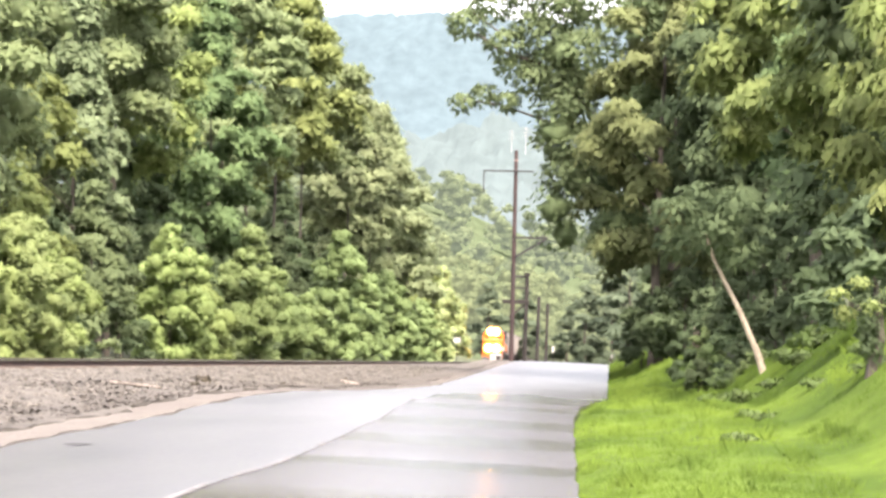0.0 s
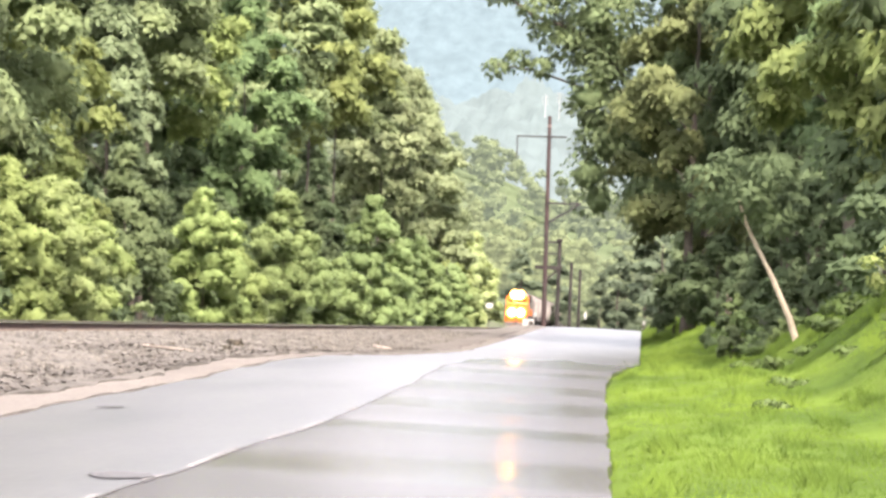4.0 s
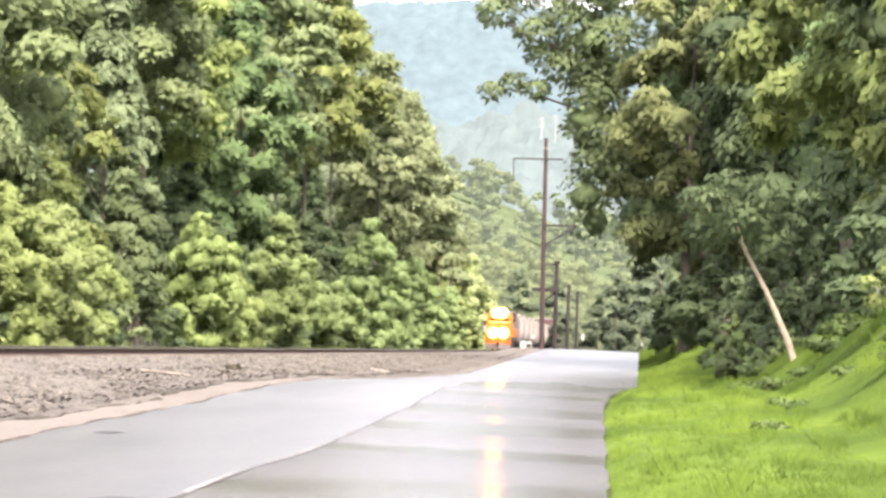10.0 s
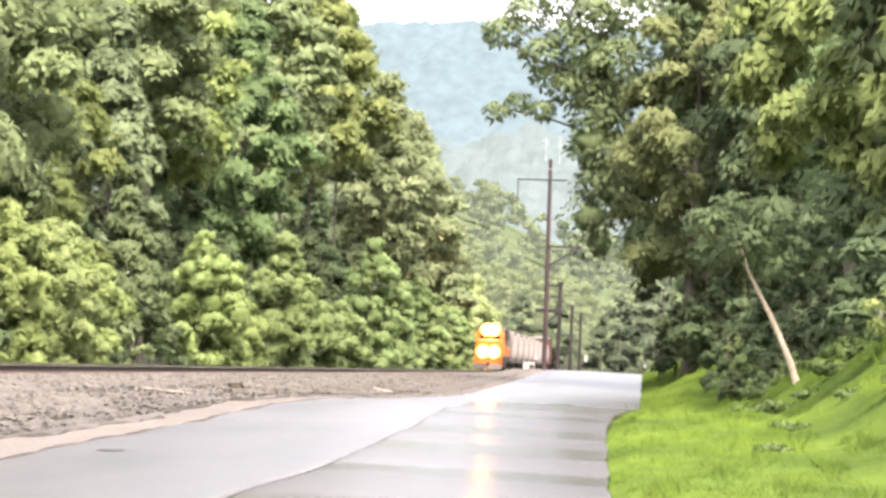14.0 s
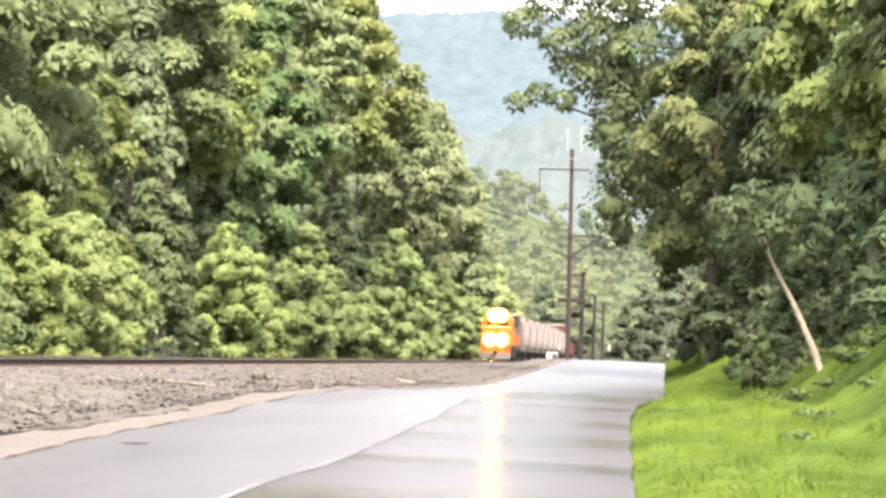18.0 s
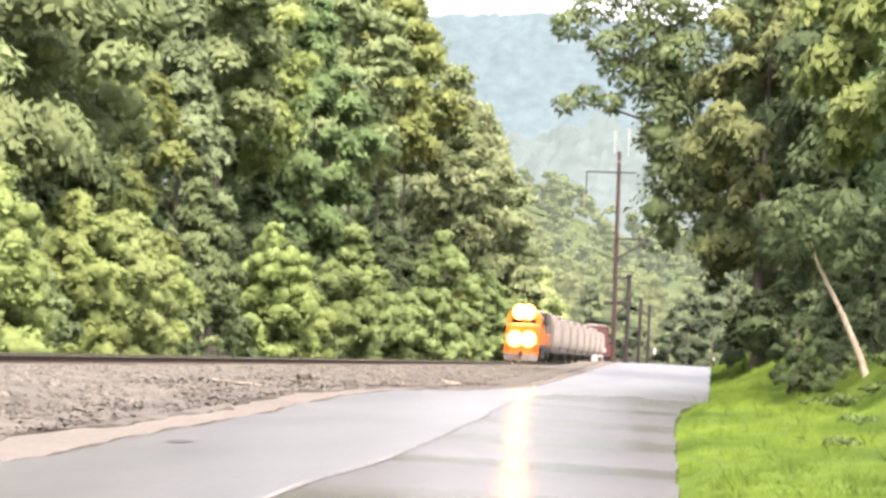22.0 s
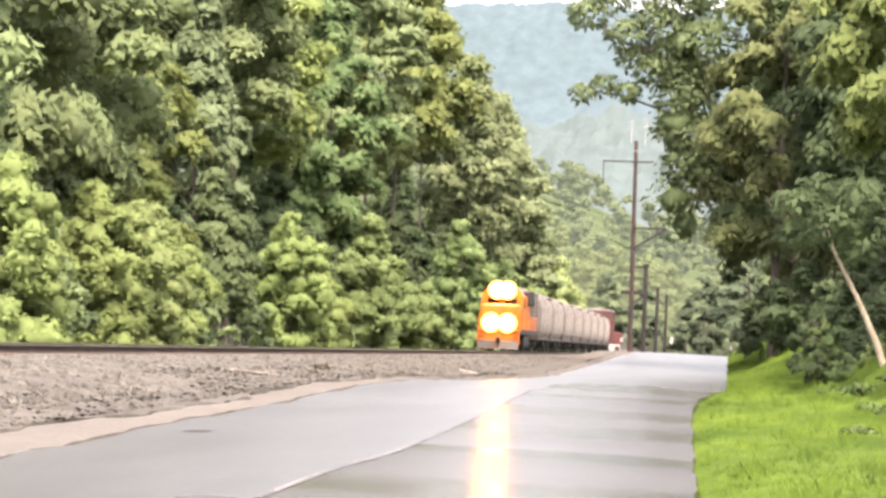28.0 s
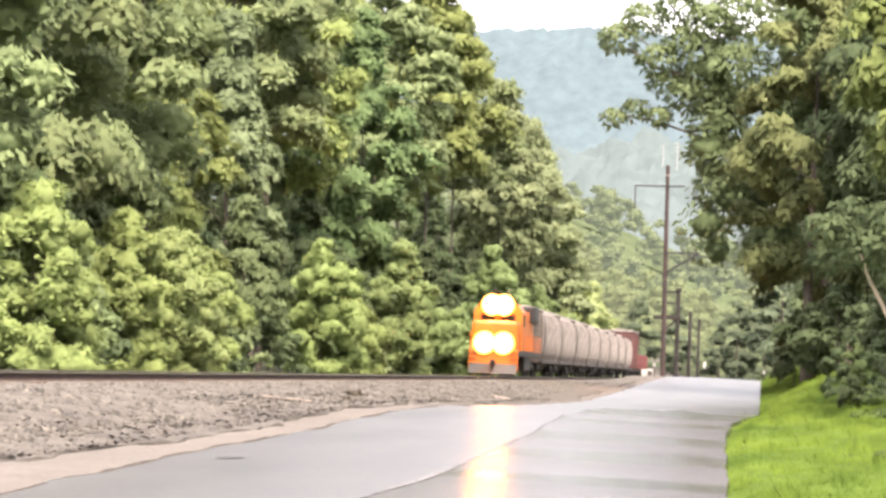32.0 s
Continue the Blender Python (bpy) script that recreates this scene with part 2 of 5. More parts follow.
def part(name, bm, mat, parent=None, label="", smooth=False):
    me = bpy.data.meshes.new(name)
    bm.normal_update()
    bm.to_mesh(me)
    bm.free()
    me.materials.append(mat)
    if smooth:
        me.polygons.foreach_set("use_smooth", np.ones(len(me.polygons), bool))
    ob = new(name, me)
    if parent:
        ob.parent = parent
    if label:
        ob["label"] = label
    return ob


def shared(name, me, parent, m):
    ob = new(name, me)
    ob.parent = parent
    ob.matrix_basis = m
    return ob


def box(bm, x0, x1, y0, y1, z0, z1, bevel=0.0, turn=None):
    r = bmesh.ops.create_cube(bm, size=1.0, matrix=Matrix.Translation(((x0 + x1) / 2, (y0 + y1) / 2, (z0 + z1) / 2)) @ (turn or Matrix()) @ Matrix.Diagonal((x1 - x0, y1 - y0, z1 - z0, 1)))
    if bevel:
        edges = list({e for v in r["verts"] for e in v.link_edges})
        bmesh.ops.bevel(bm, geom=edges, offset=bevel, segments=2, affect="EDGES", profile=0.6)
    return bm


def tube(bm, a, b, r0, r1=None, seg=8):
    a, b = Vector(a), Vector(b)
    r1 = r0 if r1 is None else r1
    m = Matrix.Translation((a + b) / 2) @ (b - a).to_track_quat("Z", "Y").to_matrix().to_4x4()
    bmesh.ops.create_cone(bm, cap_ends=True, segments=seg, radius1=r0, radius2=r1, depth=(b - a).length, matrix=m)
    return bm


def bar(bm, a, b, w, d=None):
    """A square bar from a to b."""
    a, b = Vector(a), Vector(b)
    m = Matrix.Translation((a + b) / 2) @ (b - a).to_track_quat("Z", "Y").to_matrix().to_4x4() @ Matrix.Diagonal((w, d or w, (b - a).length, 1))
    bmesh.ops.create_cube(bm, size=1.0, matrix=m)
    return bm


def loft(bm, rings):
    """Closed skin through rings of points of equal number, with capped ends."""
    rows = [[bm.verts.new(p) for p in ring] for ring in rings]
    n = len(rows[0])
    for a, b in zip(rows, rows[1:]):
        for i in range(n):
            bm.faces.new((a[i], a[(i + 1) % n], b[(i + 1) % n], b[i]))
    bm.faces.new(rows[0][::-1])
    bm.faces.new(rows[-1])
    bmesh.ops.recalc_face_normals(bm, faces=bm.faces[:])
    return bm


def fresh():
    return bmesh.new()


def empty(name, m=None, label="", category="", group=""):
    ob = new(name)
    ob.empty_display_size = 0.3
    if m is not None:
        ob.matrix_basis = m
    return tagged(ob, label, category, group)


# ---- lie of the land ----
TRACK_X, RAIL_TOP_Z = -15.8, 1.05
_ys = np.arange(-60, 900, 1.0)
_zr = np.interp(_ys, [-60, 0, 24, 34, 50, 59, 69, 86, 106, 126, 150, 181, 212, 234, 256, 300, 362, 450, 900],
                [-0.15, 0.03, 0.165, 0.195, 0.37, 0.54, 0.55, 0.40, 0.28, 0.23, 0.45, 0.80, 1.18, 1.40, 1.36, 0.9, 0.1, -0.9, -1.5])
_zr = np.convolve(np.pad(_zr, 5, mode="edge"), np.hanning(11) / np.hanning(11).sum(), "valid")


def road_z(y):
    return np.interp(y, _ys, _zr)


def step(a, b, v):
    s = np.clip((v - a) / (b - a), 0, 1)
    return s * s * (3 - 2 * s)


def road_right(y):
    return np.interp(y, [-60, 0, 25, 52, 60, 78, 100, 234, 900], [-0.1, -0.1, -0.16, -0.5, -0.45, 0.05, 0.2, 0.55, 0.55]) + 0.016 * np.sin(y * 0.9) + 0.012 * np.sin(y * 2.3) + 0.01 * np.sin(y * 4.1)


def road_left(y):
    return np.interp(y, [-60, 18, 26, 30, 35, 45, 66, 100, 234, 900], [-6.0, -6.3, -6.9, -7.2, -7.42, -7.52, -7.6, -7.5, -7.25, -7.25]) + 0.04 * np.sin(y * 0.45) + 0.03 * np.sin(y * 1.7)


def land_z(x, y):
    """Height of the ground at x, y (arrays)."""
    x, y = np.asarray(x, float), np.asarray(y, float)
    zr = road_z(y)
    hollow = 1 - 0.75 * step(83, 98, y) * (1 - step(112, 138, y))
    beyond = step(112, 145, y)
    bank = hollow * ((1 - beyond) * 1.9 * step(2.8, 6.0, x) + beyond * 1.8 * step(0.2, 5.4, x) + 0.34 * np.clip(x - 5.4, 0, 30)) + 0.05 * np.clip(x - 0.3, 0, 2)
    bank = np.minimum(bank, 9)
    right = zr + bank
    bed = RAIL_TOP_Z - 0.26
    foot = zr - 0.02
    left = foot + (bed - foot) * step(-8.4, -13.0, x)
    left = np.where(x < -18.6, bed - 0.5 * step(-18.6, -20.5, x) + 0.06 * np.clip(-21 - x, 0, 60), left)
    z = np.where(x > -8.5, right, left)
    hill = 37 * step(475, 925, y) + 12 * step(412, 525, y) * step(-10, -60, x)
    far = step(900, 1900, y) * 30
    return z + hill + far


# ---- ground, road, track bed ----
def grid(name, xs, ys, zf, mats, pick=None, smooth=True):
    xs, ys = np.asarray(xs, float), np.asarray(ys, float)
    X, Y = np.meshgrid(xs, ys)
    Z = zf(X, Y)
    nx, ny = len(xs), len(ys)
    i = (np.arange(ny - 1)[:, None] * nx + np.arange(nx - 1)[None, :]).ravel()
    faces = np.stack([i, i + 1, i + 1 + nx, i + nx], 1)
    v = np.stack([X, Y, Z], -1).reshape(-1, 3)
    index = pick(v[faces].mean(1)) if pick else None
    return new(name, mesh_of(name, v, faces, mats, index, smooth))


def ground_z(x, y):
    z = land_z(x, y)
    edge = road_right(y)
    under = step(-9.2, -8.2, x) * (1 - step(edge - 0.02, edge + 0.45, x))
    bed = step(-9.6, -9.9, x) * (1 - step(-20.0, -20.4, x)) * (y < 1000)
    lumps = np.sin(x * 2.9 + y * 0.17) + np.sin(x * 2.1 - y * 0.13 + 2) + 0.9 * np.sin(x * 1.9 + 0.9 * y) * np.sin(0.62 * y - 0.8 * x + 1) + 0.7 * np.sin(1.45 * y + 0.5 * x) * np.sin(x * 2.3 - 0.4 * y)
    rough = 0.011 * lumps * step(0.3, 1.6, x - edge) * (y < 400)
    return z + rough - 0.12 * under - 0.15 * bed


gx = np.unique(np.concatenate([[-3500, -2000, -1200, -700, -400, -250, -160, -110], np.arange(-80, -24, 4), np.arange(-24, -8, 0.6), np.arange(-8, -1.2, 0.6), np.arange(-1.2, 1.2, 0.15), np.arange(1.2, 14, 0.4),
                               np.arange(14, 40, 3), [50, 70, 110, 160, 250, 400, 700, 1200, 2000, 3500]]))
gy = np.unique(np.concatenate([[-900, -400, -200, -100, -60, -30, -10], np.arange(0, 140, 0.5), np.arange(140, 300, 1.5), np.arange(300, 560, 10),
                               np.arange(560, 1000, 40), [1100, 1300, 1600, 2000, 2600, 3400, 4300]]))
ground = grid("ground", gx, gy, ground_z, [SOIL, WOODLAND, HILLSIDE], pick=lambda c: np.where(c[:, 1] > 480, 2, ((c[:, 0] < -20.2) | (c[:, 0] > 8.5) | ((c[:, 0] > 5.6) & (c[:, 1] > 97))).astype(int)))
tagged(ground, "bright grassy verge running into dark woodland floor", "ground", kind="structure")


def strip(name, left, right, lift, mats, y0, y1, dy, cols, zf=land_z, rough=0.0, skirt=0.15, pick=None, middle=None):
    """A sheet between two edges along the road, with turned-down rims."""
    ys = np.arange(y0, y1 + dy / 2, dy)
    f = np.linspace(0, 1, cols)
    L, R = left(ys)[:, None], right(ys)[:, None]
    X = L + (R - L) * f[None, :]
    if middle:
        M, half = middle(ys)[:, None], np.linspace(0, 1, cols // 2)
        X = np.concatenate([L + (M - L) * half[None, :-1], M + (R - M) * np.linspace(0, 1, cols - cols // 2 + 1)[None, :]], 1)
    Y = np.repeat(ys[:, None], cols, 1)
    Z = zf(X, Y) + lift
    if rough:
        rnd = np.random.RandomState(3)
        Z = Z + rough * (rnd.rand(*Z.shape) - 0.5)
    X = np.concatenate([X[:, :1] - 0.03, X[:, :1], X, X[:, -1:], X[:, -1:] + 0.03], 1)
    Y = np.concatenate([Y[:, :1], Y[:, :1], Y, Y[:, -1:], Y[:, -1:]], 1)
    Z = np.concatenate([Z[:, :1] - skirt, Z[:, :1], Z, Z[:, -1:], Z[:, -1:] - skirt], 1)
    nx, ny = X.shape[1], len(ys)
    keep = np.array([k for k in range(nx - 1) if k not in (1, nx - 3)])
    i = (np.arange(ny - 1)[:, None] * nx + keep[None, :]).ravel()
    v, f = np.stack([X, Y, Z], -1).reshape(-1, 3), np.stack([i, i + 1, i + 1 + nx, i + nx], 1)
    return new(name, mesh_of(name, v, f, mats, pick(v[f].mean(1)) if pick else None, True))


def seam_x(y):
    return np.interp(y, [14, 24, 34, 48, 58], [-3.6, -3.65, -3.63, -3.8, -3.94]) + 0.012 * np.sin(y * 0.9)


def road_surface(x, y):
    camber = -0.018 * np.abs(x + 4.0)
    wave = 0.010 * np.sin(y * 0.79 + 0.25 * x - 0.8) + 0.008 * np.sin(y * 1.03 + 1.0) * np.cos(x * 0.4)
    return road_z(y) + 0.05 + camber + wave * step(0.0, 0.7, road_right(y) - x)


road = strip("road", road_left, road_right, 0.0, [ASPHALT, ASPHALT_DARK], -60, 560, 0.5, 34, zf=road_surface, middle=seam_x, pick=lambda c: ((c[:, 0] > seam_x(c[:, 1])) & (c[:, 1] < 86 + 5 * np.sin(c[:, 0] * 2.1))).astype(int))
tagged(road, "pale worn two-lane asphalt road rising over a crest", "road", kind="structure")

shoulder = strip("shoulder", lambda y: 0 * y - 10.0, lambda y: road_left(y) + 0.05, 0.012, [SAND], -60, 420, 0.7, 14,
                 zf=lambda x, y: np.maximum(land_z(x, y), road_z(y) - 0.035) + 0.0, rough=0.03)
tagged(shoulder, "pale sandy gravel shoulder beside the road", "road shoulder", kind="structure")

track_bed = strip("track_bed", lambda y: 0 * y - 20.2, lambda y: np.interp(y, [25, 33, 40, 52, 75, 95], [-8.55, -8.45, -8.25, -8.3, -8.25, -8.1]) + 0.12 * np.sin(y * 0.31) + 0.1 * np.sin(y * 0.83) + 0.08 * np.sin(y * 2.1), 0.045, [BALLAST], -60, 620, 0.6, 46, rough=0.07)
tagged(track_bed, "grey-brown crushed stone ballast bank under the railway", "railway bed", kind="structure")


def road_line(name, xf, y0, y1, width, mat, label, seed):
    """A thin worn line lying on the road."""
    rnd = random.Random(seed)
    bm = fresh()
    prev = None
    y = y0
    while y <= y1:
        w = width * rnd.uniform(0.5, 1.3)
        x = xf(y) + rnd.uniform(-0.012, 0.012)
        z = [float(road_surface(np.array(x + s * w / 2), np.array(y))) + 0.006 for s in (-1, 1)]
        row = [bm.verts.new((x - w / 2, y, z[0])), bm.verts.new((x + w / 2, y, z[1]))]
        if prev:
            bm.faces.new((prev[0], prev[1], row[1], row[0]))
        prev = row
        y += 0.45
    return tagged(part(name, bm, mat), label, "road marking", kind="structure")


road_line("road_seam", seam_x, 14, 60, 0.028, SEAM, "dark cracked seam along the middle of the road", 2)
for y0, y1 in ((17.2, 19.6), (21.2, 22.4), (23.4, 26.6), (28.5, 30.6), (31.0, 33.8), (37.0, 38.5)):
    road_line("centre_line", lambda y: seam_x(y) - 0.035, y0, y1, 0.045, SEAM_PALE, "worn white centre line fragment on the road", int(y0))


def road_patch(cx, cy, w, d):
    bm = fresh()
    ring = []
    for k in range(14):
        a = k / 14 * math.tau
        x, y = cx + w / 2 * math.cos(a) * random.uniform(0.8, 1.1), cy + d / 2 * math.sin(a) * random.uniform(0.8, 1.1)
        ring.append(bm.verts.new((x, y, float(road_surface(np.array(x), np.array(y))) + 0.012)))
    mid = bm.verts.new((cx, cy, float(road_surface(np.array(cx), np.array(cy))) + 0.016))
    for k in range(14):
        bm.faces.new((ring[k], ring[(k + 1) % 14], mid))
    return tagged(part("road_patch", bm, PATCH), "dark worn patch on the pale asphalt", "road patch", kind="structure")


road_patch(-6.6, 35.6, 0.36, 0.6)
road_patch(-3.9, 21.6, 0.5, 1.0)

# ---- railway ----
railway = empty("railway_track", label="single railway track with rust-brown rails on wooden ties", category="railway track")


def rail(x):
    prof = [(-0.065, 0.0), (0.065, 0.0), (0.065, 0.012), (0.012, 0.035), (0.012, 0.13), (0.035, 0.14), (0.037, 0.17), (0.028, 0.178), (-0.028, 0.178), (-0.037, 0.17), (-0.035, 0.14), (-0.012, 0.13), (-0.012, 0.035), (-0.065, 0.012)]
    bm = loft(fresh(), [[(x + px, y, RAIL_TOP_Z - 0.18 + pz) for px, pz in prof] for y in (-60, 100, 250, 620)])
    r = part("rail", bm, RAIL_SIDE_SHADED, railway, "rust-brown steel rail")
    part("rail_head", box(fresh(), x - 0.0385, x + 0.0385, -60, 620, RAIL_TOP_Z - 0.032, RAIL_TOP_Z + 0.002), RAIL_TOP, r, "polished running surface")


rail(TRACK_X - 0.755)
rail(TRACK_X + 0.755)


# ---- trees ----
def leaf_mesh(name, lobes, count, size, mat, seed, up=0.35, core=0.62, droop=0.7, slim=0.32, face_up=0.32):
    """A crown: folded drooping leaf sprays over the outsides of many lobes, and lumpy inner masses that close it."""
    rng = np.random.RandomState(seed)
    c = np.array([l[0] for l in lobes], float)
    r = np.array([l[1] for l in lobes], float)
    home = np.array([l[2] if len(l) > 2 else l[0] for l in lobes], float)
    area = r[:, 0] * r[:, 1] + r[:, 0] * r[:, 2] + r[:, 1] * r[:, 2]
    which = rng.choice(len(lobes), count, p=area / area.sum())
    d = rng.normal(size=(count, 3))
    d[:, 2] += up
    d /= np.linalg.norm(d, axis=1)[:, None]
    p = c[which] + d * r[which] * (0.80 + 0.30 * rng.rand(count) + 0.06 * rng.normal(size=count))[:, None]
    away = p - home[which]
    away /= np.linalg.norm(away, axis=1)[:, None] + 1e-6
    n = d * 0.35 + away * 0.85 + np.array([0, 0, face_up]) + 0.15 * rng.normal(size=(count, 3))
    n /= np.linalg.norm(n, axis=1)[:, None]
    g = d * (1, 1, 0.2) + 0.55 * rng.normal(size=(count, 3)) - np.array([0, 0, droop])
    g /= np.linalg.norm(g, axis=1)[:, None]
    s = np.cross(g, n)
    s /= np.linalg.norm(s, axis=1)[:, None] + 1e-6
    length = size * (0.55 + 0.9 * rng.rand(count))[:, None]
    width = length * slim * (0.6 + 0.7 * rng.rand(count))[:, None]
    sag = n * length * 0.12
    mid = p + g * length * (0.25 * rng.rand(count)[:, None] - 0.1)
    v = np.stack([p - g * length * 0.45, mid + s * width - sag, p + g * length * 0.6 - np.array([0, 0, 0.2 * droop]) * length, mid - s * width - sag], 1).reshape(-1, 3)
    f = (np.arange(count)[:, None, None] * 4 + np.array([(0, 1, 2), (0, 2, 3)])[None]).reshape(-1, 3)
    nv = np.repeat(n, 4, axis=0)
    if core:
        th = np.linspace(0.4, math.pi - 0.4, 3)
        ph = np.arange(6) / 6 * math.tau
        unit = np.array([(math.sin(a) * math.cos(q), math.sin(a) * math.sin(q), math.cos(a)) for a in th for q in ph])
        quads = [(i * 6 + j, (i + 1) * 6 + j, (i + 1) * 6 + (j + 1) % 6, i * 6 + (j + 1) % 6) for i in range(2) for j in range(6)]
        uf = np.array([tri for q in quads for tri in ((q[0], q[1], q[2]), (q[0], q[2], q[3]))])
        vs, fs, ns = [v], [f], [nv]
        off = len(v)
        for cc, rr, lobe in zip(c, r, lobes):
            if len(lobe) > 3:
                continue
            vs.append(cc + unit * rr * core * (0.62 + 0.5 * rng.rand(len(unit), 1)))
            fs.append(uf + off)
            ns.append(unit + 0.25 * rng.normal(size=unit.shape))
            off += len(unit)
        v, f, nv = np.concatenate(vs), np.concatenate(fs), np.concatenate(ns)
    me = mesh_of(name, v, f, [mat], None, True)
    me.normals_split_custom_set_from_vertices(nv / np.linalg.norm(nv, axis=1)[:, None])
    return me


def bough(rnd, at, reach, per, flat=0.8, joints=3, home=None):
    """The lobes of one bough: leafy twigs that spread from its middle, thin out and sink towards their tips."""
    out = []
    for k in range(per):
        d = Vector((rnd.gauss(0, 1), rnd.gauss(0, 1), rnd.gauss(0.3, 0.65))).normalized()
        s = reach * rnd.uniform(0.36, 0.56)
        far = reach * rnd.uniform(0.75, 1.05)
        for j in range(joints):
            o, thin = far * (0.40 + 0.28 * j), s * (1 - 0.25 * j)
            at_j = (at[0] + d.x * o, at[1] + d.y * o, at[2] + d.z * o * 0.75 - 0.07 * j * j * reach)
            r_j = (thin * rnd.uniform(0.85, 1.25), thin * rnd.uniform(0.85, 1.25), thin * flat * rnd.uniform(0.7, 1.1))
            out.append((at_j, r_j, home or at) if j < 2 else (at_j, r_j, home or at, "tip"))
    return out


def crown_lobes(height, radius, base, count, seed, lean=(0, 0), top=0.55, per=7, flat=0.8, grain=1.0, taper=0.6):
    """Leafy boughs of a broadleaf crown between base and height, fuller in the middle."""
    rnd = random.Random(seed)
    out = []
    turn = rnd.uniform(0, math.tau)
    for k in range(count):
        f = (k + 0.5) / count
        reach = grain * radius * rnd.uniform(0.30, 0.46) * (1 - 0.35 * max(0.0, f - top))
        z = base + reach * 0.5 + (height - base - reach) * f
        full = math.sin(min(1.0, 0.22 + f * 0.9) * math.pi) ** taper if f < 0.95 else 0.2
        full = max(full, 0.2) * (1 - max(0, f - top) * 0.55)
        a = turn + k * 2.399 + rnd.uniform(-0.5, 0.5)
        rr = max(0.0, radius * full * rnd.uniform(0.62, 1.0) - reach * 0.45)
        at = (rr * math.cos(a) + lean[0] * f, rr * math.sin(a) + lean[1] * f, z + rnd.uniform(-0.05, 0.05) * (height - base))
        out += bough(rnd, at, reach, per, flat, home=(at[0] * 0.35, at[1] * 0.35, at[2] - 0.3 * radius))
    return out


def trunk_and_limbs(height, r0, lobes, limbs, seed, lean=(0, 0)):
    """A tapered, slightly crooked trunk, and bent limbs that reach from it into the lobes."""
    rnd = random.Random(seed)
    pts = []
    for k in range(8):
        f = k / 7
        pts.append((Vector((lean[0] * f * f + rnd.uniform(-0.1, 0.1) * (k > 0), lean[1] * f * f + rnd.uniform(-0.1, 0.1) * (k > 0), f * height * 0.7 - 0.4 * (k == 0))), r0 * (1.25 if k == 0 else 1 - 0.8 * f)))
    trunk = loft(fresh(), [[(p.x + r * math.cos(a / 8 * math.tau), p.y + r * math.sin(a / 8 * math.tau), p.z) for a in range(8)] for p, r in pts])
    out = []
    for c, *_ in rnd.sample(lobes, min(limbs, len(lobes))):
        c = Vector(c)
        zf = max(0.12, min(0.95, (c.z - c.xy.length * 0.7) / (height * 0.7)))
        i = min(6, int(zf * 7))
        a = pts[i][0].lerp(pts[i + 1][0], zf * 7 - i)
        mid = a.lerp(c, 0.5) + Vector((0, 0, rnd.uniform(0, 0.5)))
        turn = (c - a).to_track_quat("Z", "Y").to_matrix()
        rings = [[p + turn @ Vector((r * math.cos(q / 5 * math.tau), r * math.sin(q / 5 * math.tau), 0)) for q in range(5)]
                 for p, r in ((a, r0 * 0.32 * (1.1 - zf)), (mid, r0 * 0.2 * (1.1 - zf)), (c, r0 * 0.06))]
        out.append(loft(fresh(), rings))
    return trunk, out


def tree(name, height, radius, base, boughs, leaf_n, leaf, mat, seed, bark=BARK, trunk_r=0.3, limbs=10, lean=(0, 0), core=0.66, droop=0.7, up=0.35, extra=(), top=0.55, per=7, slim=0.32, flat=0.8, grain=1.0, taper=0.6):
    """A tree standing at the origin, kept as a pattern for copies."""
    lobes = crown_lobes(height, radius, base, boughs, seed, lean, top, per, flat, grain, taper) + list(extra)
    t = empty(name)
    trunk, boughs_of = trunk_and_limbs(height, trunk_r, lobes, limbs, seed, lean)
    part("trunk", trunk, bark, t)
    for bm in boughs_of:
        part("limb", bm, bark, t)
    crown = new("crown", leaf_mesh("crown", lobes, leaf_n, leaf, mat, seed, core=core, droop=droop, up=up, slim=slim))
    crown.parent = t
    return t


placed = set()


def plant(pattern, x, y, turn=0, size=1.0, wide=1.0, label="", category="tree", group="", sink=0.1):
    """The pattern itself the first time, then copies that share its meshes."""
    z = float(land_z(np.array(float(x)), np.array(float(y)))) - sink
    m = pose(x, y, z, 0, 0, turn) @ Matrix.Diagonal((size * wide, size * wide, size, 1))
    if pattern.name in placed:
        ob = copy_thing(pattern, m)
        ob.matrix_basis = m
    else:
        placed.add(pattern.name)
        ob = pattern
        ob.matrix_basis = m
    return tagged(ob, label, category, group)


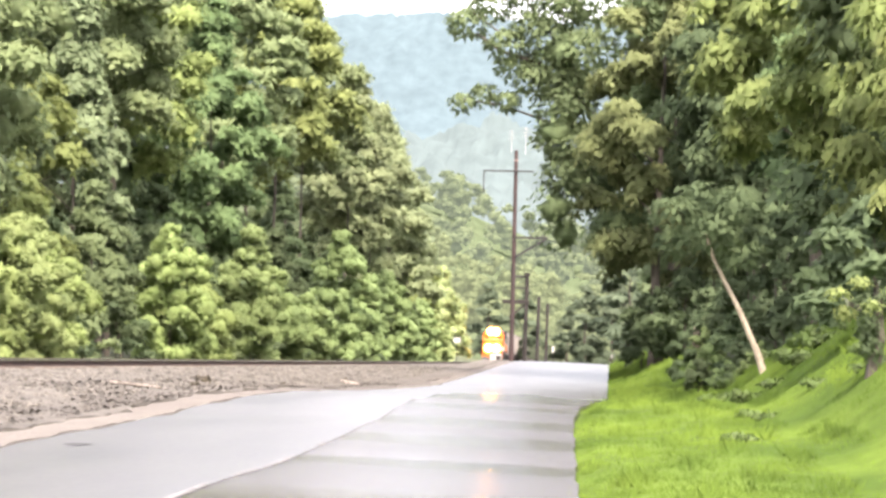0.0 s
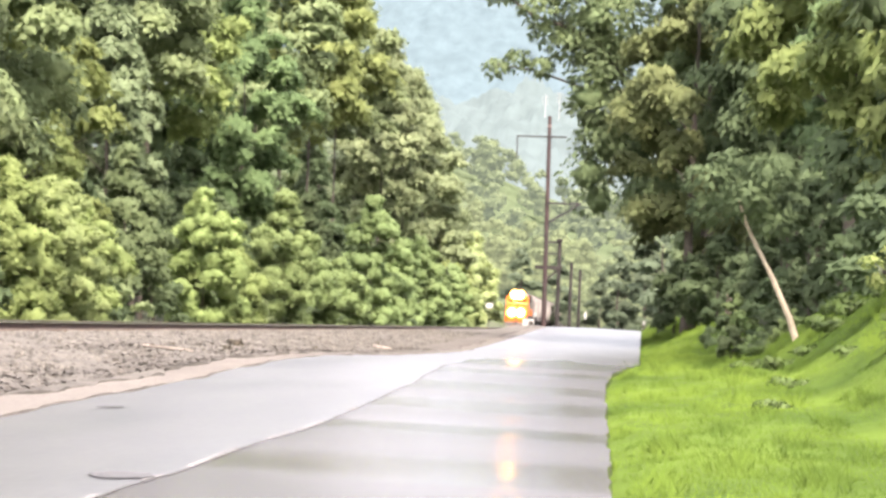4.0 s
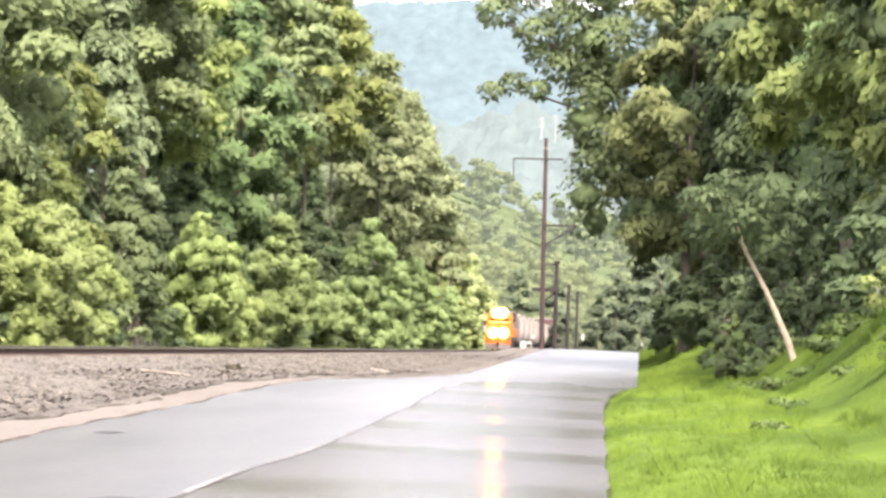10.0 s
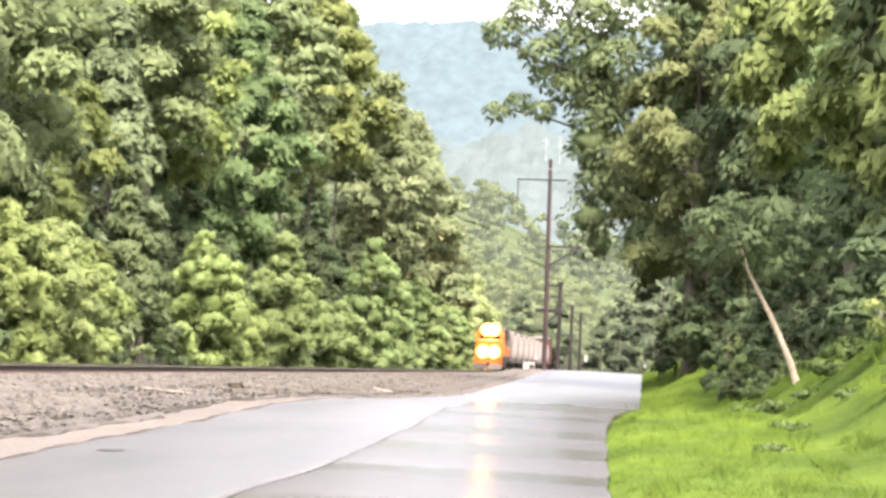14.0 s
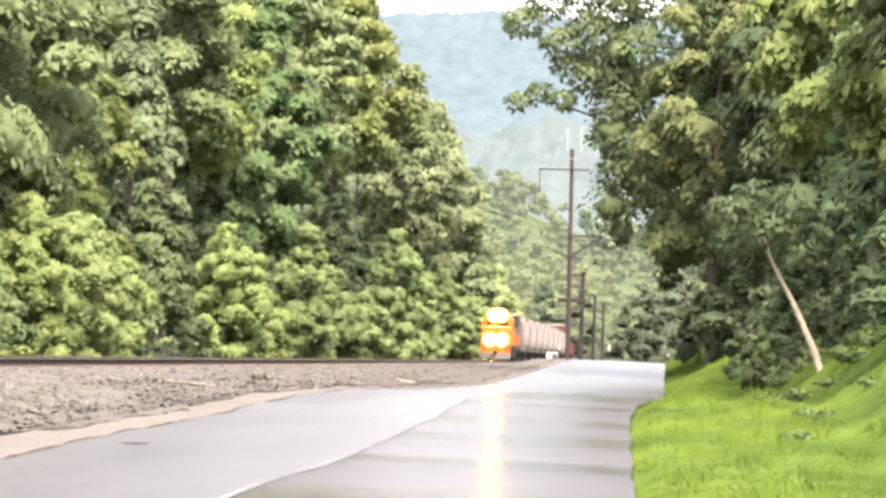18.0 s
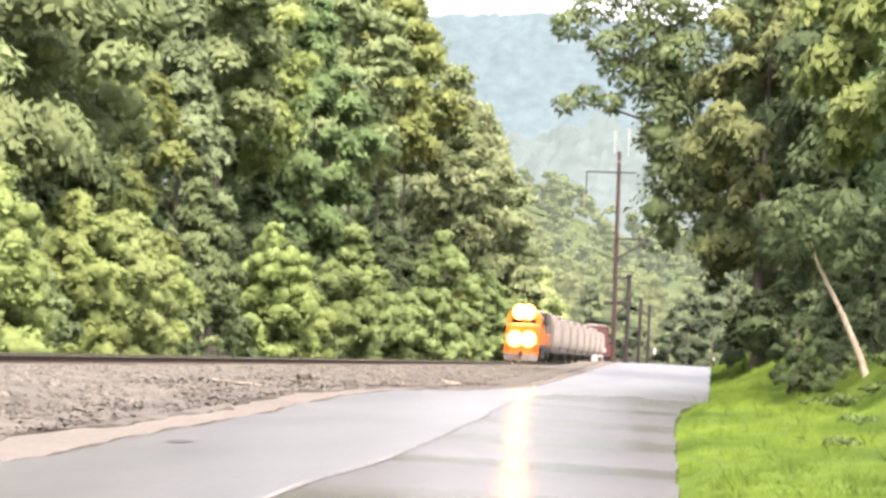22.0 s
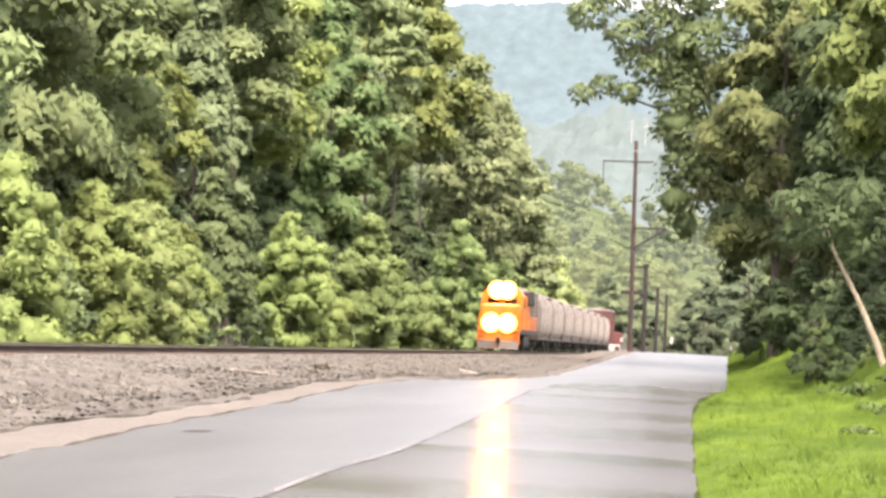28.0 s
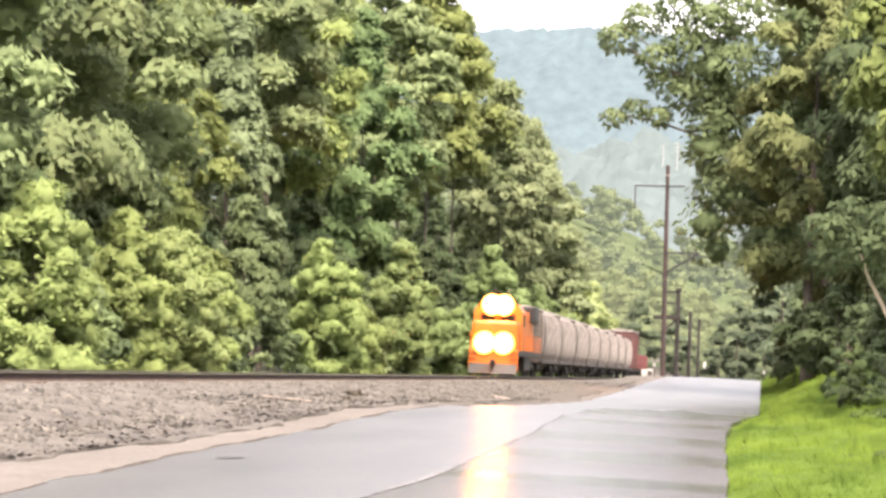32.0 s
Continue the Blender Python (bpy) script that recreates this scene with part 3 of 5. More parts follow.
# the wooded edge beyond the railway: x, y, height, crown radius, lowest bough, leaves
HUE = {LEAF_DEEP_SHADE: "deep green", LEAF_WOOD: "full green", LEAF_GREEN: "fresh green", LEAF_MID: "mid-green", LEAF_OLIVE: "olive-green", LEAF_GOLD: "golden olive", LEAF_LIGHT: "light green", LEAF_MINT: "pale grey-green", LEAF_HILL_HAZE: "pale green", LEAF_YOUNG: "yellow-green"}
# The farthest trees take paler leaves in place of haze.
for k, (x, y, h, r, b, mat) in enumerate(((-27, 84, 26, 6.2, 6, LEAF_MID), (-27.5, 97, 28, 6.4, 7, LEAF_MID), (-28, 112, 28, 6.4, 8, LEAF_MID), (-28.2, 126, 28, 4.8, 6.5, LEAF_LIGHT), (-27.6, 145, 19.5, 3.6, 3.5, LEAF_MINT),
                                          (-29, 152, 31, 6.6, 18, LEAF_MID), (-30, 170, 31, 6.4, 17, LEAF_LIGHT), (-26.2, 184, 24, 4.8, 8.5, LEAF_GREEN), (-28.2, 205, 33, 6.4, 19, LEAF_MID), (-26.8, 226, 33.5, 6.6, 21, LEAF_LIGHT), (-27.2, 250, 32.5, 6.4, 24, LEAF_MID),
                                          (-25.6, 278, 29.5, 6.4, 18, LEAF_OLIVE), (-24.8, 296, 28.0, 7.0, 14, LEAF_OLIVE), (-24.4, 318, 27, 6.5, 7, LEAF_OLIVE), (-24.6, 352, 20, 5.2, 2, LEAF_LIGHT), (-23, 400, 14, 4.4, 1, LEAF_HILL_HAZE))):
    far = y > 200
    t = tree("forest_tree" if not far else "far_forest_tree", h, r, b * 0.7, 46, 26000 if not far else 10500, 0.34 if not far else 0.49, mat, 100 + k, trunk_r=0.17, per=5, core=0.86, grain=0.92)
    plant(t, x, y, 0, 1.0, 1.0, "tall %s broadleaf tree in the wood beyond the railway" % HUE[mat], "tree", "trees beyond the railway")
BACK = [tree("far_forest_tree", 28, 6.4, 3, 18, 3600, 0.65, LEAF_DEEP_SHADE, 17, trunk_r=0.38, per=4), tree("far_forest_tree", 28, 6.2, 4, 18, 3600, 0.65, LEAF_WOOD, 18, trunk_r=0.40, per=4)]
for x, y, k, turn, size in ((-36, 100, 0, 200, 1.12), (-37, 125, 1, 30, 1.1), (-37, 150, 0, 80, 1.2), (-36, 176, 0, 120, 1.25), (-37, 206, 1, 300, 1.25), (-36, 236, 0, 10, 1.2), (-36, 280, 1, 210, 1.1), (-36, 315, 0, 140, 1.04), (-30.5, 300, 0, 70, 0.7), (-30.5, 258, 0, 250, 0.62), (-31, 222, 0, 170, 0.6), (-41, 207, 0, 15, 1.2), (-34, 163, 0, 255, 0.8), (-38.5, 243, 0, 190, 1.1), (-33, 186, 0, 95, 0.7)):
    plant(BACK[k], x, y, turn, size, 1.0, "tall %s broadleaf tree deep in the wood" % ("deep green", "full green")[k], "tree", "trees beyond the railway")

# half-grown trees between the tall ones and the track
# Deep-leaved ones paint in the dark hollows behind the young trees.
for k, (x, y, h, r, mat) in enumerate(((-24.6, 91, 8.5, 2.8, LEAF_WOOD), (-25.0, 103, 8.5, 3.0, LEAF_DEEP_SHADE), (-26.2, 119, 11.5, 3.2, LEAF_LIGHT), (-24.4, 133, 9.0, 2.8, LEAF_WOOD), (-25.4, 157, 8.0, 2.8, LEAF_DEEP_SHADE), (-25.4, 171, 8.0, 2.8, LEAF_DEEP_SHADE),
                                       (-25.6, 196, 9.0, 3.0, LEAF_DEEP_SHADE), (-25.6, 218, 11.0, 3.2, LEAF_DEEP_SHADE), (-25.6, 262, 11.0, 3.2, LEAF_DEEP_SHADE), (-25.0, 306, 12.0, 3.4, LEAF_WOOD), (-27.0, 149, 10.5, 2.8, LEAF_DEEP_SHADE), (-28.2, 176, 13.0, 3.2, LEAF_DEEP_SHADE), (-27.6, 204, 13.5, 3.2, LEAF_DEEP_SHADE), (-27.4, 240, 15.0, 3.6, LEAF_DEEP_SHADE))):
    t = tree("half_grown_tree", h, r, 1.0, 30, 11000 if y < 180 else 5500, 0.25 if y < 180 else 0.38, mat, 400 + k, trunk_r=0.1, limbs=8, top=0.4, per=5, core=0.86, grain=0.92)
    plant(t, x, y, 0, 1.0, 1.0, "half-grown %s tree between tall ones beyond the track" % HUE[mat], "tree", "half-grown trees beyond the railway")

# younger growth along its foot
for k, (x, y, h, r, mat) in enumerate(((-21.6, 83, 6.2, 2.3, LEAF_YOUNG), (-22.4, 90, 4.2, 1.7, LEAF_MID), (-21.9, 96.5, 6.3, 2.1, LEAF_YOUNG), (-21.7, 103, 6.2, 2.3, LEAF_YOUNG_PALE), (-22.0, 110, 5.4, 2.1, LEAF_YOUNG), (-21.8, 141, 7.4, 2.4, LEAF_YOUNG), (-22.2, 150, 5.4, 2.4, LEAF_YOUNG),
                                       (-22.2, 177, 8.8, 2.5, LEAF_SAPLING), (-22.4, 190, 6.0, 2.6, LEAF_SAPLING), (-22.2, 210, 5.6, 2.4, LEAF_SAPLING), (-22.2, 236, 11.2, 3.2, LEAF_SAPLING), (-22.2, 256, 7.5, 2.6, LEAF_SAPLING), (-22.0, 284, 9.8, 3.0, LEAF_SAPLING),
                                       (-22.0, 304, 7.0, 2.8, LEAF_SAPLING), (-21.8, 334, 8.2, 2.8, LEAF_SAPLING), (-21.4, 362, 6.4, 2.6, LEAF_YOUNG_PALE))):
    t = tree("young_tree", h, r * 1.02, 0.0, 40, 13000 if y < 200 else 5000, 0.175 if y < 200 else 0.27, mat, 200 + k, trunk_r=0.03, limbs=4, top=0.6, per=4, droop=0.3, core=1.0, flat=1.0, grain=1.1, taper=0.1)
    plant(t, x, y, 0, 1.0, 1.0, "%s young tree at the wood edge beyond the track" % {LEAF_YOUNG: "yellow-green", LEAF_YOUNG_PALE: "pale mint-green", LEAF_SAPLING: "soft green"}.get(mat, "mid-green"), "tree", "young trees along the track")
pale_shrub = tree("shrub", 3.4, 2.0, 0.1, 9, 2200, 0.22, LEAF_DEEP_SHADE, 33, trunk_r=0.05, limbs=3, per=5)
shrub = [tree("shrub", 2.6, 1.8, 0.1, 7, 1100, 0.24, LEAF_MID, 31, trunk_r=0.05, limbs=3, per=5), tree("shrub", 3.4, 2.0, 0.1, 8, 900, 0.28, LEAF_DEEP_SHADE, 32, trunk_r=0.05, limbs=3, per=5)]
for k, y in enumerate(np.arange(80, 360, 11.5)):
    plant(shrub[1 - (k % 4 == 0)], -23.2 + 0.7 * math.sin(k * 2.3), float(y), k * 71, 0.85 + 0.25 * math.sin(k * 1.7) ** 2, 1.1, "leafy green shrub at the foot of the wood", "shrub", "shrubs along the track")
for k, y in enumerate(np.arange(86, 345, 14.0)):
    plant(shrub[1], -31.5 - 2.5 * math.sin(k * 1.9), float(y), k * 53, 2.4 + 0.6 * math.sin(k * 2.7), 1.0, "tall dark shrub deep in the wood", "shrub", "shrubs deep in the wood")

# the wooded bank on the other side of the road: x, y, height, crown radius, lowest bough, leaves
for k, (x, y, h, r, b, mat) in enumerate(((11.0, 64, 17, 4.6, 6.0, LEAF_WOOD), (10.0, 77, 19, 5.2, 6.5, LEAF_WOOD), (9.4, 92, 22, 5.2, 8, LEAF_LIGHT), (7.8, 107, 23, 5.0, 10, LEAF_LIGHT), (10.5, 120, 25, 6.0, 7, LEAF_GREEN),
                                          (2.8, 156, 27, 5.2, 5, LEAF_GOLD), (8.2, 149, 25, 6.0, 8, LEAF_DEEP_SHADE), (4.4, 172, 21, 6.6, 6, LEAF_DEEP_SHADE))):
    t = tree("bank_broadleaf", h, r, b * 0.75, 40, 26000, 0.345, mat, 300 + k, trunk_r=0.3, droop=0.9, per=5, core=0.84, grain=0.92)
    plant(t, x, y, 0, 1.0, 1.0, "tall %s broadleaf tree leaning over the road from the bank" % HUE[mat], "tree", "trees on the roadside bank")
# The greyer leaves of the last two patterns stand in for haze.
BACK_R = [tree("far_forest_tree", 20, 6.2, 2, 16, 3600, 0.58, LEAF_DEEP_SHADE, 27, trunk_r=0.3, per=4), tree("far_forest_tree", 14, 3.8, 1.5, 16, 4500, 0.40, LEAF_MINT, 28, trunk_r=0.25, per=5), tree("far_forest_tree", 14, 3.8, 1.0, 14, 3600, 0.50, LEAF_HAZED, 29, trunk_r=0.25, per=5)]
for x, y, k, turn, size in ((5.8, 190, 1, 200, 1.3), (5.4, 216, 1, 280, 1.15), (9.5, 150, 0, 70, 1.15), (9.5, 182, 0, 20, 1.15), (13, 100, 0, 20, 1.2), (13, 126, 0, 110, 1.2), (5.8, 246, 2, 330, 1.05), (6.0, 285, 2, 60, 0.95), (5.5, 330, 2, 160, 0.9)):
    plant(BACK_R[k], x, y, turn, size, 1.0, ("deep green broadleaf tree behind the roadside trees", "grey-green broadleaf tree beside the falling road", "haze-greyed green broadleaf tree beside the falling road")[k], "tree", "trees on the roadside bank")
# Leaf colour carries the shade below the roadside canopy.
under_tree = tree("understorey_tree", 8.1, 2.5, 0.4, 12, 5200, 0.22, LEAF_DEEP_SHADE, 71, trunk_r=0.1, limbs=8, per=6)
for x, y, turn, size in ((7.4, 122, 40, 0.26), (6.4, 128, 150, 0.23), (7.2, 138, 100, 0.26), (7.8, 146, 260, 0.34), (6.2, 160, 20, 0.32), (6.0, 176, 140, 0.32), (8.0, 92, 300, 0.30), (5.8, 200, 70, 0.3)):
    plant(under_tree, x, y, turn, size / 0.3, 1.0, "dark green understorey tree beneath the roadside trees", "tree", "understorey trees on the bank")
fern = tree("bank_tree", 8.5, 2.4, 1.6, 15, 9000, 0.22, LEAF_LIGHT, 61, trunk_r=0.11, limbs=12, core=0.5, droop=1.1, per=6, slim=0.3)
for x, y, turn, size, wide in ((6.9, 58, 0, 1.0, 1.0), (8.2, 66, 90, 1.1, 1.0), (7.6, 74, 300, 1.15, 1.0), (9.4, 70, 40, 1.6, 1.0), (8.6, 62, 160, 1.35, 1.0)):
    plant(fern, x, y, turn, size, wide, "small bank tree with drooping feathery green leaves", "tree", "small trees on the bank")
for k, (x, y) in enumerate(((5.6, 134), (5.2, 142), (6.0, 120), (5.5, 58), (6.4, 102), (6.2, 112), (6.4, 106), (6.0, 135), (5.8, 144), (6.2, 132), (5.2, 154), (5.4, 166), (4.9, 182), (5.0, 200), (4.9, 220), (6.6, 60), (7.0, 68), (8.0, 84), (7.6, 96))):
    plant(shrub[1], x, y, k * 67, 0.75 + 0.3 * math.sin(k * 1.9) ** 2, 1.15, "dense leafy shrub under the roadside trees", "shrub", "shrubs on the bank")
for x, y, turn, size in ((3.1, 152.5, 10, 1.35), (4.3, 149, 130, 1.5), (2.3, 163, 250, 1.2), (3.6, 159, 60, 1.6)):
    plant(pale_shrub, x, y, turn, size, 1.0, "tall dark shrub at the foot of the roadside trees", "shrub", "shrubs on the bank")

creeper = tree("creeper_mound", 1.5, 0.9, 0.05, 10, 2600, 0.11, LEAF_SAPLING, 81, trunk_r=0.03, limbs=3, per=5, droop=0.9, core=0.8)
creeper_dark = tree("creeper_mound", 1.6, 1.0, 0.05, 10, 2600, 0.12, LEAF_DEEP_SHADE, 82, trunk_r=0.03, limbs=3, per=5, droop=0.9, core=0.8)
for k, (x, y, size) in enumerate(((4.5, 88, 0.5), (4.2, 94, 0.6), (4.6, 83, 0.5), (4.9, 90, 0.6), (4.5, 102, 0.8), (3.7, 108, 0.9), (4.3, 116, 1.3), (3.8, 124, 1.0), (4.6, 129, 1.3), (3.9, 136, 1.0))):
    plant(creeper if k % 2 == 0 else creeper_dark, x, y, k * 77, size, 1.0, "low mound of %s creepers at the foot of the bank" % ("soft green" if k % 2 == 0 else "dark green"), "creeper", "creeper mounds on the bank", sink=0.05)


def vine_stump(x, y):
    """A crooked stump wrapped in creepers."""
    z = float(land_z(np.array(x), np.array(y)))
    t = empty("vine_stump", pose(x, y, z), "crooked dark stump wrapped in creepers on the grassy bank", "stump")
    pts = [(0.0, -0.3, 0.16), (0.03, 0.25, 0.12), (0.1, 0.6, 0.10), (0.06, 0.95, 0.09), (0.14, 1.25, 0.05)]
    part("trunk", loft(fresh(), [[(px + r * math.cos(a / 8 * math.tau), r * math.sin(a / 8 * math.tau), pz) for a in range(8)] for px, pz, r in pts]), BARK, t)
    rnd = random.Random(19)
    lobes = [((rnd.uniform(-0.2, 0.3), rnd.uniform(-0.2, 0.2), 0.15 + 0.085 * k), (0.2, 0.2, 0.15)) for k in range(14)]
    new("creepers", leaf_mesh("creepers", lobes, 900, 0.085, LEAF_DEEP_SHADE, 83, core=0.5, droop=0.8)).parent = t
    for k in range(7):
        at = (0.5 * math.cos(k * 2.4) - 0.1, 0.2 * math.sin(k * 2.4), 0.9 + 0.1 * k)
        new("shoot", leaf_mesh("shoot", [(at, (0.22, 0.2, 0.12))], 60, 0.10, LEAF_LIGHT, 84 + k, core=0.4, droop=0.7)).parent = t
    return t


vine_stump(4.5, 47.5)

# the tree that reaches over the road
over = [((-8.3 + dx, dy, dz), (s * 1.05, s, s * 0.78)) for dx, dy, dz, s in ((-1.2, 0, 15.9, 0.9), (-0.2, 0.6, 16.8, 1.0), (0.6, -0.4, 14.9, 0.9), (1.4, 0.3, 17.6, 1.1), (1.6, 0, 15.9, 0.9), (2.6, 0.5, 14.2, 1.2), (2.9, 0, 16.6, 1.2),
                                                                      (-1.3, 0, 12.3, 0.6), (-0.3, 0.3, 12.7, 0.7), (0.8, -0.2, 12.4, 0.6), (3.4, 0, 12.2, 1.4), (4.2, 0, 14.6, 1.6), (4.0, 0, 10.4, 1.3), (4.4, 0.4, 17.2, 1.6), (2.0, 0, 13.4, 1.0), (1.0, 0.2, 13.9, 0.8), (3.2, 0.2, 10.8, 1.2), (3.5, 0, 9.2, 1.2), (2.3, 0, 15.4, 1.1), (3.2, 0.3, 13.4, 1.1))]
lace = tree("overhanging_tree", 22, 5.2, 5, 22, 16000, 0.26, LEAF_WOOD, 51, trunk_r=0.22, limbs=12,
            extra=[((-4.8 - 0.5 * math.sin(k * 1.9), 0.5 * math.cos(k * 2.3), 6.6 + k * 1.15), (1.35, 1.3, 1.0)) for k in range(8)])
bm = fresh()
for line in (((0, 0, 7.5), (-3.5, 0.2, 11.5), (-7.0, 0, 14.2), (-10.6, 0, 16.4)), ((-3.5, 0.2, 11.5), (-6.5, 0, 11.6), (-9.0, 0, 12.3), (-11.0, 0, 12.5)), ((-5.2, 0.1, 13.0), (-6.6, 0.3, 15.6), (-8.4, 0.3, 17.6)), ((-7.0, 0, 14.2), (-9.2, -0.3, 14.7), (-10.4, 0, 15.5))):
    for k in range(len(line) - 1):
        tube(bm, (line[k][0] * 0.87, *line[k][1:]), (line[k + 1][0] * 0.87, *line[k + 1][1:]), 0.13 / (k + 1), 0.13 / (k + 2), 6)
limb = part("limb", bm, BARK, lace, "long limb reaching over the road")
spray = new("spray", leaf_mesh("spray", over, 9500, 0.26, LEAF_WOOD, 52, core=0.0))
spray.parent = limb
plant(lace, 3.8, 164, 0, 1.3, 1.0, "broadleaf tree stretching a loose leafy limb over the road", "tree", "trees on the roadside bank", sink=1.8)

# woods that close the end of the road
for x, y, turn, size in ((-3, 470, 20, 1.1), (-6, 480, 90, 0.85), (4, 450, 150, 1.45), (9, 420, 150, 1.3), (-13, 475, 250, 0.9), (1.5, 480, 300, 1.4), (-18, 440, 10, 0.9)):
    plant(BACK_R[2], x, y, turn, size, 1.25, "haze-greyed green broadleaf tree closing the end of the road", "tree", "trees at the end of the road")


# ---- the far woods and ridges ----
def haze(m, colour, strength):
    """Paints haze on a far backdrop as a glow of its material."""
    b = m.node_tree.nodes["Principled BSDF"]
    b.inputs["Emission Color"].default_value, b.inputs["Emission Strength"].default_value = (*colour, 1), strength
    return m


def far_woods(name, y0, y1, n, size, colour, strength, seed, label):
    """A belt of rounded tree crowns on the distant hillside, haze glowing from their leaves."""
    rnd = random.Random(seed)
    lobes = []
    for k in range(n):
        y = rnd.uniform(y0, y1)
        x = rnd.uniform(-0.125, 0.035) * y
        z = float(land_z(np.array(x), np.array(y)))
        h = rnd.uniform(9, 14)
        for j in range(4):
            lobes += bough(rnd, (x + rnd.uniform(-2.4, 2.4), y + rnd.uniform(-2, 2), z + h * (0.3 + 0.2 * j)), 4.2 - 0.55 * j, 4, 0.8, 1)
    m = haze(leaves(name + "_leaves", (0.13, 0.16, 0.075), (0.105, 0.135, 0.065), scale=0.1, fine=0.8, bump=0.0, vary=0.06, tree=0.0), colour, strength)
    return tagged(new(name, leaf_mesh(name, lobes, len(lobes) * 16, size, m, seed, core=0.95, droop=0.2, slim=0.5, face_up=0.7)), label, "woods", kind="structure")


far_woods("backdrop_woods_near", 490, 640, 90, 0.95, (0.58, 0.66, 0.47), 0.105, 5, "green wood lightened by painted haze, rising behind the end of the road")
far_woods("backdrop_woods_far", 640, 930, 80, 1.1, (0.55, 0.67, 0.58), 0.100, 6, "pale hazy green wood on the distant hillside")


def ridge(name, y, deep, x0, x1, zf, colour, strength, label, seed, lump):
    """A wooded ridge far off, with bright haze painted in as glow."""
    rng = np.random.RandomState(seed)
    nx, ny = 420, 40
    xs = np.linspace(x0, x1, nx)
    kernel = np.hanning(9) / np.hanning(9).sum()
    rows = []
    for k in range(ny):
        f = k / (ny - 1)
        bumps = np.convolve(np.pad(rng.rand(nx), 4, mode="wrap"), kernel, "valid") - 0.5 + 0.25 * (rng.rand(nx) - 0.5)
        rows.append(np.stack([xs, y + deep * f + 0 * xs, zf(xs) * f ** 0.8 + lump * 3 * bumps - 30 * (1 - f)], 1))
    v = np.concatenate(rows)
    i = (np.arange(ny - 1)[:, None] * nx + np.arange(nx - 1)[None, :]).ravel()
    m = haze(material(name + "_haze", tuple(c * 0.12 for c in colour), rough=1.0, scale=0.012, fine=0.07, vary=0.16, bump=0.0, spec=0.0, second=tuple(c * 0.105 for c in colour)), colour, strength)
    return tagged(new(name, mesh_of(name, v, np.stack([i, i + 1, i + 1 + nx, i + nx], 1), [m], None, True)), label, "hill", kind="structure")


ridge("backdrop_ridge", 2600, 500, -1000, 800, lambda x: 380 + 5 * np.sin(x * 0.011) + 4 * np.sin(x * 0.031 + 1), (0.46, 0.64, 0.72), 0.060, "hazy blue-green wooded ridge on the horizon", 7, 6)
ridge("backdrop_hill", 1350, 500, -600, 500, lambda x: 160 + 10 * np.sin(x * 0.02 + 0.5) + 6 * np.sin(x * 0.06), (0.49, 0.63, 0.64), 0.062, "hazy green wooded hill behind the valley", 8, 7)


# ---- poles ----
def pole_tall(x, y, top):
    z = float(land_z(np.array(x), np.array(y)))
    p = empty("trackside_pole", pose(x, y, z, 0, -0.6, 0), "tall rust-brown steel pole with iron bracket arms", "utility pole")
    h = top - z
    part("shaft", tube(fresh(), (0, 0, -0.5), (0, 0, h), 0.22, 0.16, 10), POLE, p)
    part("band", tube(fresh(), (0, 0, h - 0.9), (0, 0, h - 0.75), 0.185, 0.185, 10), PALE_BAND, p, "pale band near the top")
    bm = fresh()
    bar(bm, (-2.7, -0.2, h - 1.75), (1.5, -0.2, h - 1.75), 0.13)
    bar(bm, (-2.66, -0.2, h - 1.75), (-2.66, -0.2, h - 3.6), 0.10)
    part("upper_arm", bm, WIRE, p, "thin iron arm with a drop rod")
    bm = fresh()
    bar(bm, (0, -0.2, h - 7.3), (2.8, -0.2, h - 7.3), 0.17)
    bar(bm, (0.15, -0.2, h - 8.9), (2.7, -0.2, h - 7.35), 0.17)
    part("lower_arm", bm, WIRE, p, "braced iron arm")
    for dx in (1.4, 2.5):
        part("insulator", tube(fresh(), (dx, -0.2, h - 7.25), (dx, -0.2, h - 6.95), 0.07, 0.05, 8), WIRE, p)
    return p


def pole_wood(x, y, top, arms=False):
    z = float(land_z(np.array(x), np.array(y)))
    h = top - z
    p = empty("wooden_pole", pose(x, y, z), "dark weathered wooden pole beside the road", "utility pole", "wooden poles beside the road")
    part("shaft", tube(fresh(), (0, 0, -0.5), (0, 0, h), 0.24, 0.2, 10), POLE_WOOD, p)
    if arms:
        part("cap", box(fresh(), -0.3, 0.3, -0.28, 0.28, h - 0.1, h + 0.25, 0.04), POLE_WOOD, p)
        bm = fresh()
        bar(bm, (-1.5, 0, h - 0.15), (0, 0, h - 0.15), 0.2)
        bar(bm, (-1.5, 0, h - 1.3), (0, 0, h - 1.3), 0.15)
        bar(bm, (-1.46, 0, h - 0.15), (-1.46, 0, h - 2.6), 0.15)
        part("bracket_frame", bm, WIRE, p, "iron bracket frame")
        bm = fresh()
        box(bm, -2.5, 0.3, -0.2, 0.2, h - 2.95, h - 2.55, 0.03)
        part("cross_beam", bm, POLE_WOOD, p)
        part("brace", bar(fresh(), (-1.7, 0, h - 4.4), (0, 0, h - 2.9), 0.18), POLE_WOOD, p)
    return p


pole_tall(-7.6, 236, 19.0)
pole_wood(-8.0, 290, 10.2, True)
pole_wood(-8.0, 345, 9.3)
pole_wood(-8.0, 400, 9.6)


